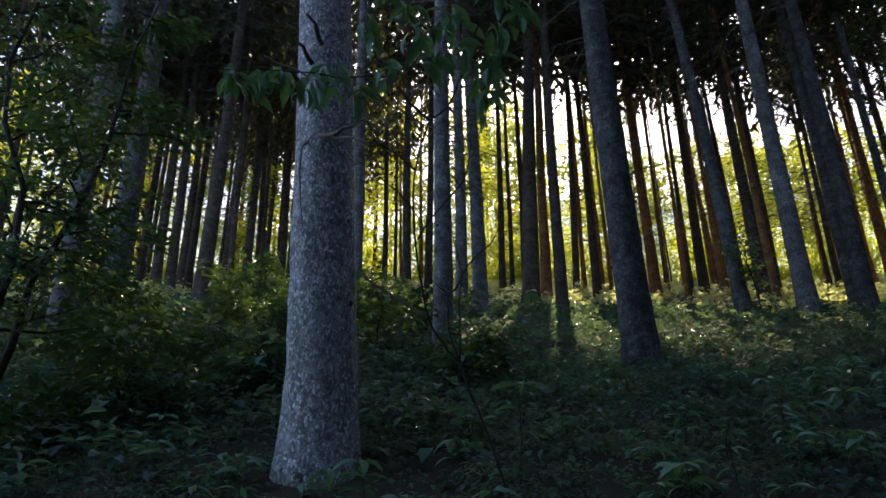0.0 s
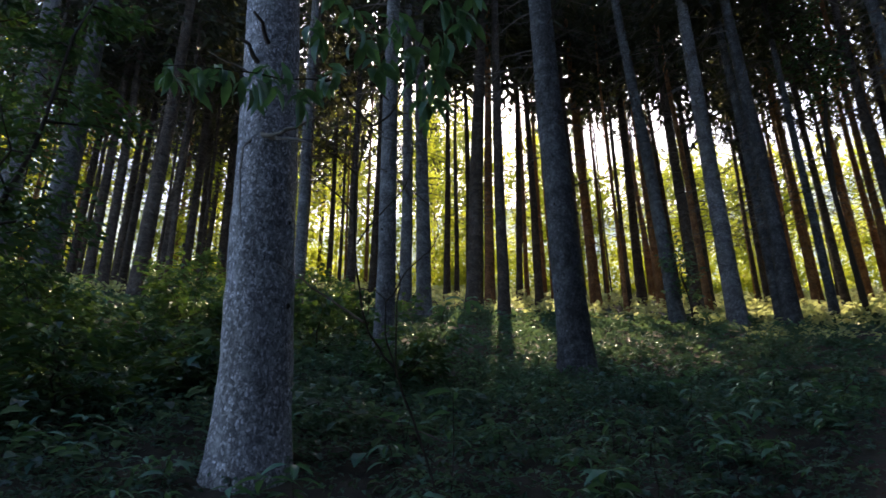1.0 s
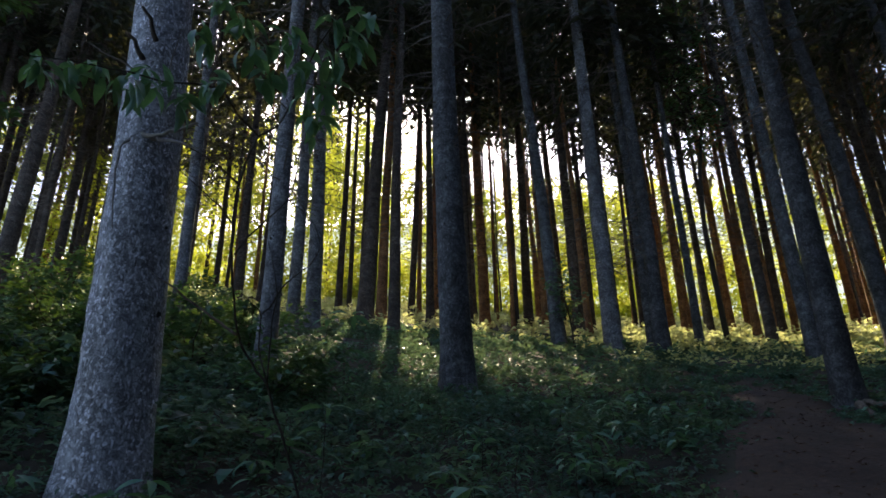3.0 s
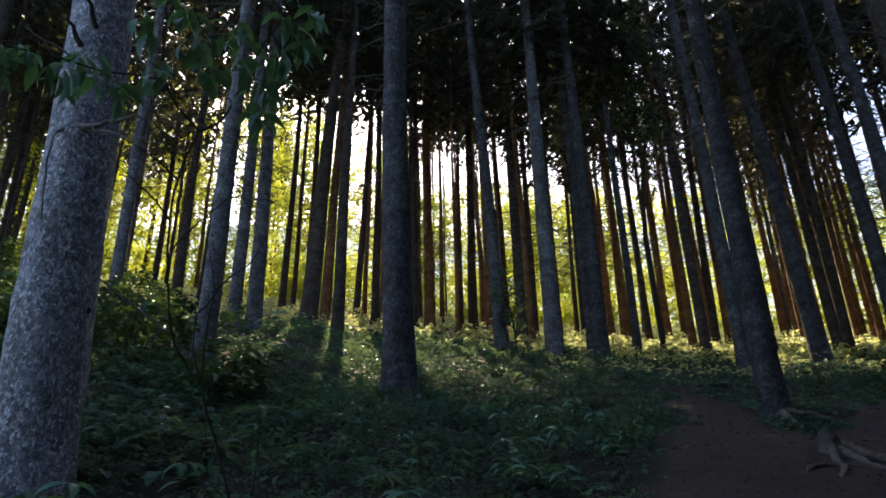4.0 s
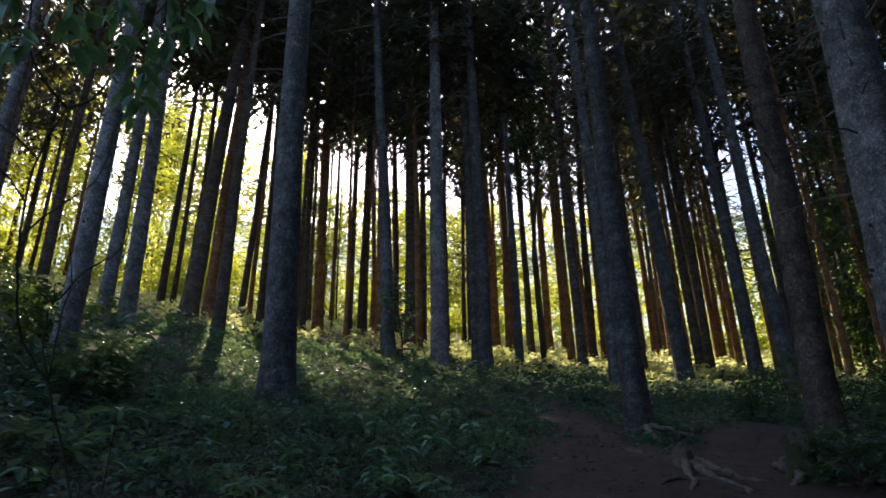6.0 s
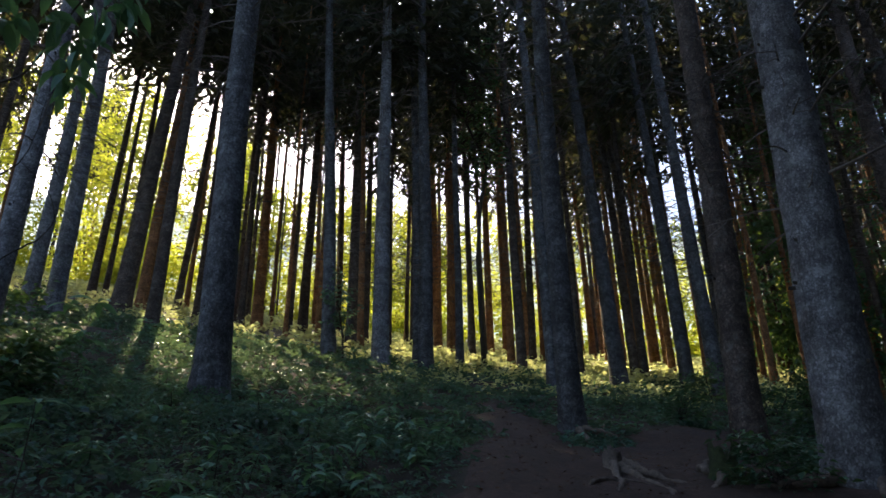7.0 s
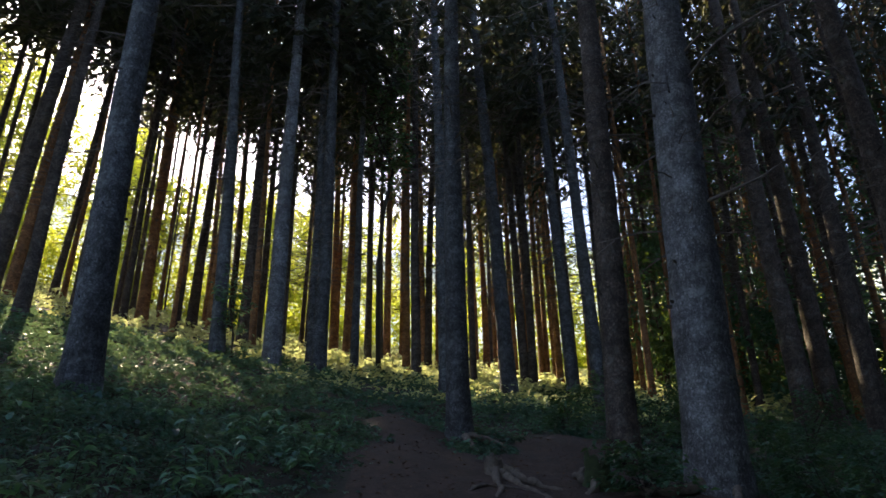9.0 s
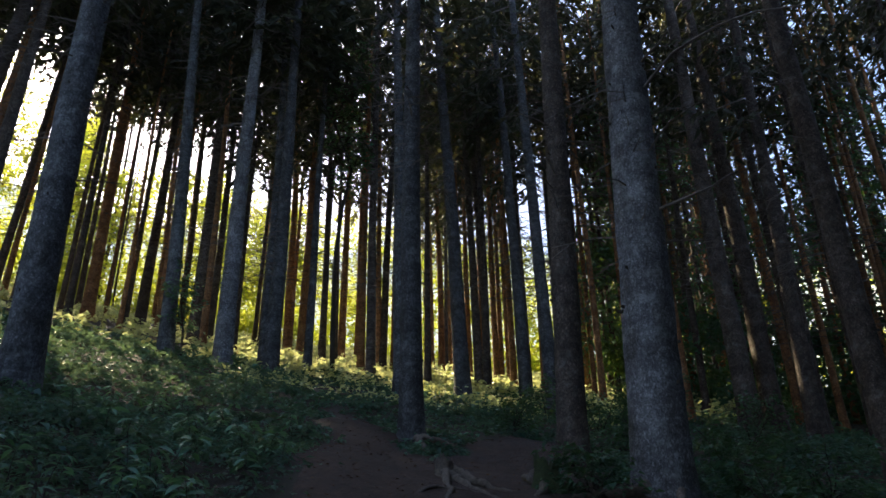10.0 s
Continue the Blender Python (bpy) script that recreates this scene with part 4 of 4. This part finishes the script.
# ---- large-leaved seedlings close by ----
def seedling(x, y, h, size, seed):
    r = random.Random(seed)
    z = float(ground_z(x, y))
    ob = new("seedling")
    ob.matrix_basis = Matrix.Translation((x, y, z))
    tagged(ob, "small seedling with broad blue-green leaves on a thin stem", "plant", "seedlings on the forest floor")
    top = (x + r.uniform(-0.06, 0.06), y + r.uniform(-0.06, 0.06), z + h)
    world_tube("stem", [(x, y, z - 0.03), (x + r.uniform(-0.03, 0.03), y + r.uniform(-0.03, 0.03), z + h * 0.5), top], 0.005, 0.002, ob, STEM, "", 4)
    for i in range(r.randint(6, 9)):
        lift = h * (1.0 if i < 4 else r.uniform(0.5, 0.85))
        a = i * 95 + r.uniform(-20, 20)
        leaf_on(ob, (top[0] + 0.02 * math.cos(radians(a)), top[1] + 0.02 * math.sin(radians(a)), z + lift), a, r.uniform(-12, 28), size * r.uniform(0.7, 1.15))


sd = random.Random(21)
made = 0
while made < 150:
    az, d = radians(sd.uniform(-34, 62)), sd.uniform(3.6, 9.5)
    x, y = d * math.sin(az), d * math.cos(az)
    if float(path_depth(np.array(x), np.array(y))) > -0.15 or math.hypot(x + 0.84, y - 4.63) < 0.4:
        continue
    made += 1
    seedling(x, y, sd.uniform(0.10, 0.30), sd.uniform(0.08, 0.16), made)
for x, y, h, s in ((0.43, 4.16, 0.62, 0.2), (0.95, 8.0, 0.9, 0.26), (0.7, 8.3, 0.8, 0.24), (-0.45, 3.95, 0.35, 0.16), (-0.62, 3.9, 0.3, 0.16), (2.5, 4.7, 0.3, 0.2), (2.95, 5.1, 0.3, 0.18), (3.3, 5.9, 0.3, 0.18)):
    made += 1
    seedling(x, y, h, s, made)

# ---- dead branches and stubs on the two big trunks ----
for pts, r0 in (([(-0.95, 4.42, 4.26), (-0.82, 4.30, 4.16), (-0.66, 4.24, 4.20), (-0.53, 4.20, 4.26)], 0.021), ([(-0.86, 4.40, 4.20), (-0.70, 4.22, 4.10), (-0.52, 4.15, 4.02)], 0.016),
                ([(-0.93, 4.44, 5.02), (-0.98, 4.34, 5.14), (-1.05, 4.25, 5.24)], 0.025), ([(-1.0, 4.44, 4.86), (-1.06, 4.34, 4.94), (-1.13, 4.27, 5.0)], 0.025),
                ([(-0.97, 4.44, 4.70), (-1.12, 4.40, 4.82), (-1.24, 4.37, 4.84), (-1.38, 4.35, 4.92)], 0.010), ([(-0.82, 4.42, 4.70), (-0.80, 4.33, 4.88), (-0.76, 4.30, 5.12)], 0.008),
                ([(-1.0, 4.42, 4.2), (-1.04, 4.34, 4.1), (-1.02, 4.30, 3.75), (-0.98, 4.30, 3.45)], 0.011), ([(-0.80, 4.30, 4.16), (-0.78, 4.2, 4.10), (-0.75, 4.18, 4.0)], 0.007)):
    world_tube("dead_branch", pts, r0, r0 * 0.4, spruce_a, TWIG if pts[0][2] > 4.8 else GREYWOOD, "broken grey dead branch")
for pts, r0 in (([(7.12, 2.90, 5.06), (6.91, 2.17, 4.98), (6.64, 1.72, 4.94)], 0.022), ([(7.18, 2.86, 6.70), (6.85, 2.2, 6.85), (6.45, 1.25, 6.55), (6.26, 0.67, 6.15)], 0.022),
                ([(6.92, 3.0, 4.8), (6.84, 2.86, 4.86), (6.82, 2.76, 5.04)], 0.014), ([(7.0, 2.95, 6.06), (6.85, 2.85, 6.15), (6.80, 2.85, 6.27)], 0.013),
                ([(7.18, 2.84, 7.1), (7.05, 2.5, 7.15), (6.91, 2.17, 7.25)], 0.024), ([(7.1, 2.88, 5.75), (6.75, 2.3, 5.9), (6.5, 1.8, 5.8)], 0.014)):
    world_tube("dead_branch", pts, r0, r0 * 0.35, spruce_h, TWIG, "long dark dead branch")


# ---- stumps and roots on the path ----
def stump(x, y, r0, h, seed, mat, label):
    r = np.random.default_rng(seed)
    sides, rows = 28, 9
    a = np.linspace(0, 2 * np.pi, sides, endpoint=False)
    ph = r.uniform(0, 6.28, 4)
    jag = 0.22 * r.normal(size=sides) * h + 0.25 * h * np.sin(2 * a + ph[0])
    v = []
    for i in range(rows):
        k = i / (rows - 1)
        rad = r0 * (1 + 1.4 * (1 - k) ** 4 * (0.35 + 0.65 * np.clip(np.sin(3 * a + ph[1]) * 0.6 + np.sin(5 * a + ph[2]) * 0.5, 0, 1))) * (1 + 0.05 * r.normal(size=sides))
        z = -0.08 + k * (h + 0.08) + (jag * k ** 3)
        v.append(np.stack([rad * np.cos(a), rad * np.sin(a), z], 1))
    v.append(np.stack([r0 * 0.55 * np.cos(a), r0 * 0.55 * np.sin(a), h * 0.7 + 0.2 * jag], 1))
    v.append(np.array([[0, 0, h * 0.6]]))
    f = [(i * sides + j, i * sides + (j + 1) % sides, (i + 1) * sides + (j + 1) % sides, (i + 1) * sides + j) for i in range(rows) for j in range(sides)]
    f += [(rows * sides + j, rows * sides + (j + 1) % sides, (rows + 1) * sides) for j in range(sides)]
    ob = new("tree_stump", mesh_of("tree_stump", np.concatenate(v), f, mat, True))
    ob.matrix_basis = Matrix.Translation((x, y, float(ground_z(x, y)) + 0.04))
    tagged(ob, label, "stump")


stump(5.25, 4.48, 0.09, 0.12, 3, ROOT, "small weathered grey tree stump on the path")
stump(6.05, 3.85, 0.12, 0.24, 8, MOSS, "dark mossy splintered stump beside the path")


def root(points, r0, seed):
    """A gnarled root, half sunk in the soil: uneven girth, kinks and a flattened section."""
    r = np.random.default_rng(seed)
    p = np.array(points, float)
    n = 9 * (len(p) - 1) + 1
    t, tt = np.arange(len(p)), np.linspace(0, len(p) - 1, n)
    x, y, lift = (np.interp(tt, t, p[:, c]) for c in range(3))
    kink = np.cumsum(r.normal(size=(n, 2)), 0) * r0 * 0.22
    kink -= np.linspace(0, 1, n)[:, None] * kink[-1]
    x, y = x + kink[:, 0], y + kink[:, 1]
    z = ground_z(x, y) + 0.03 + lift * 0.45 + r.normal(size=n) * r0 * 0.12
    z[0], z[-1] = z[0] - 0.02, z[-1] - 0.05
    girth = np.linspace(r0, r0 * 0.4, n) * (1 + 0.22 * r.normal(size=n)).clip(0.6, 1.5)
    v, f = tube(np.stack([x, y, z], 1), girth, 9)
    v = v + r.normal(size=v.shape) * r0 * 0.09
    base = v[0].copy()
    ob = new("root", mesh_of("root", v - base, f, ROOT, True))
    ob.matrix_basis = Matrix.Translation(base)
    tagged(ob, "gnarled brown tree root half buried in the path", "root", "roots on the path")


for i, (points, r0) in enumerate((
        ([(5.30, 4.45, 0.14), (5.42, 4.23, 0.05), (5.65, 4.01, 0.0), (5.90, 3.88, -0.06)], 0.045),
        ([(5.20, 4.43, 0.12), (5.05, 4.23, 0.04), (4.90, 4.03, 0.0), (4.65, 3.88, -0.06)], 0.04),
        ([(5.25, 4.41, 0.1), (5.20, 4.18, 0.02), (5.25, 3.93, 0.0), (5.15, 3.73, -0.06)], 0.045),
        ([(4.55, 4.15, -0.02), (4.8, 4.2, 0.02), (5.1, 4.02, 0.02), (5.6, 3.95, -0.04)], 0.024),
        ([(5.95, 3.98, 0.12), (6.15, 4.1, 0.05), (6.4, 4.1, 0.02), (6.9, 4.3, -0.04)], 0.045),
        ([(7.35, 4.42, 0.2), (7.05, 4.3, 0.08), (6.75, 4.38, 0.03), (6.35, 4.33, -0.05)], 0.055),
        ([(6.0, 3.8, 0.12), (5.8, 3.72, 0.03), (5.6, 3.75, -0.05)], 0.045),
        ([(6.6, 6.25, 0.16), (6.42, 5.95, 0.04), (6.3, 5.65, -0.05)], 0.045),
        ([(6.75, 6.3, 0.12), (6.9, 6.05, 0.03), (7.0, 5.8, -0.05)], 0.04),
        ([(6.75, 3.12, 0.2), (6.45, 3.3, 0.07), (6.15, 3.48, 0.0), (5.95, 3.55, -0.05)], 0.055),
        ([(6.9, 2.9, 0.16), (6.6, 2.75, 0.04), (6.3, 2.7, -0.05)], 0.05))):
    root(points, r0, i)


# ---- a thin dead branch lying among the herbs ----
lying = new("fallen_branch")
lying.matrix_basis = Matrix.Translation((-0.48, 5.72, float(ground_z(-0.48, 5.72))))
tagged(lying, "thin dead fallen branch lying among the low plants", "branch")
lie = [(x, y, float(ground_z(x, y)) + h) for x, y, h in ((-0.48, 5.72, 0.05), (-0.23, 5.70, 0.11), (0.12, 5.26, 0.12), (0.47, 4.93, 0.09), (0.72, 4.72, 0.02))]
world_tube("stem", lie, 0.011, 0.004, lying, TWIG)
world_tube("twig", [lie[2], (0.22, 5.42, lie[2][2] + 0.10), (0.36, 5.5, lie[2][2] + 0.13)], 0.006, 0.002, lying, TWIG, "", 5)
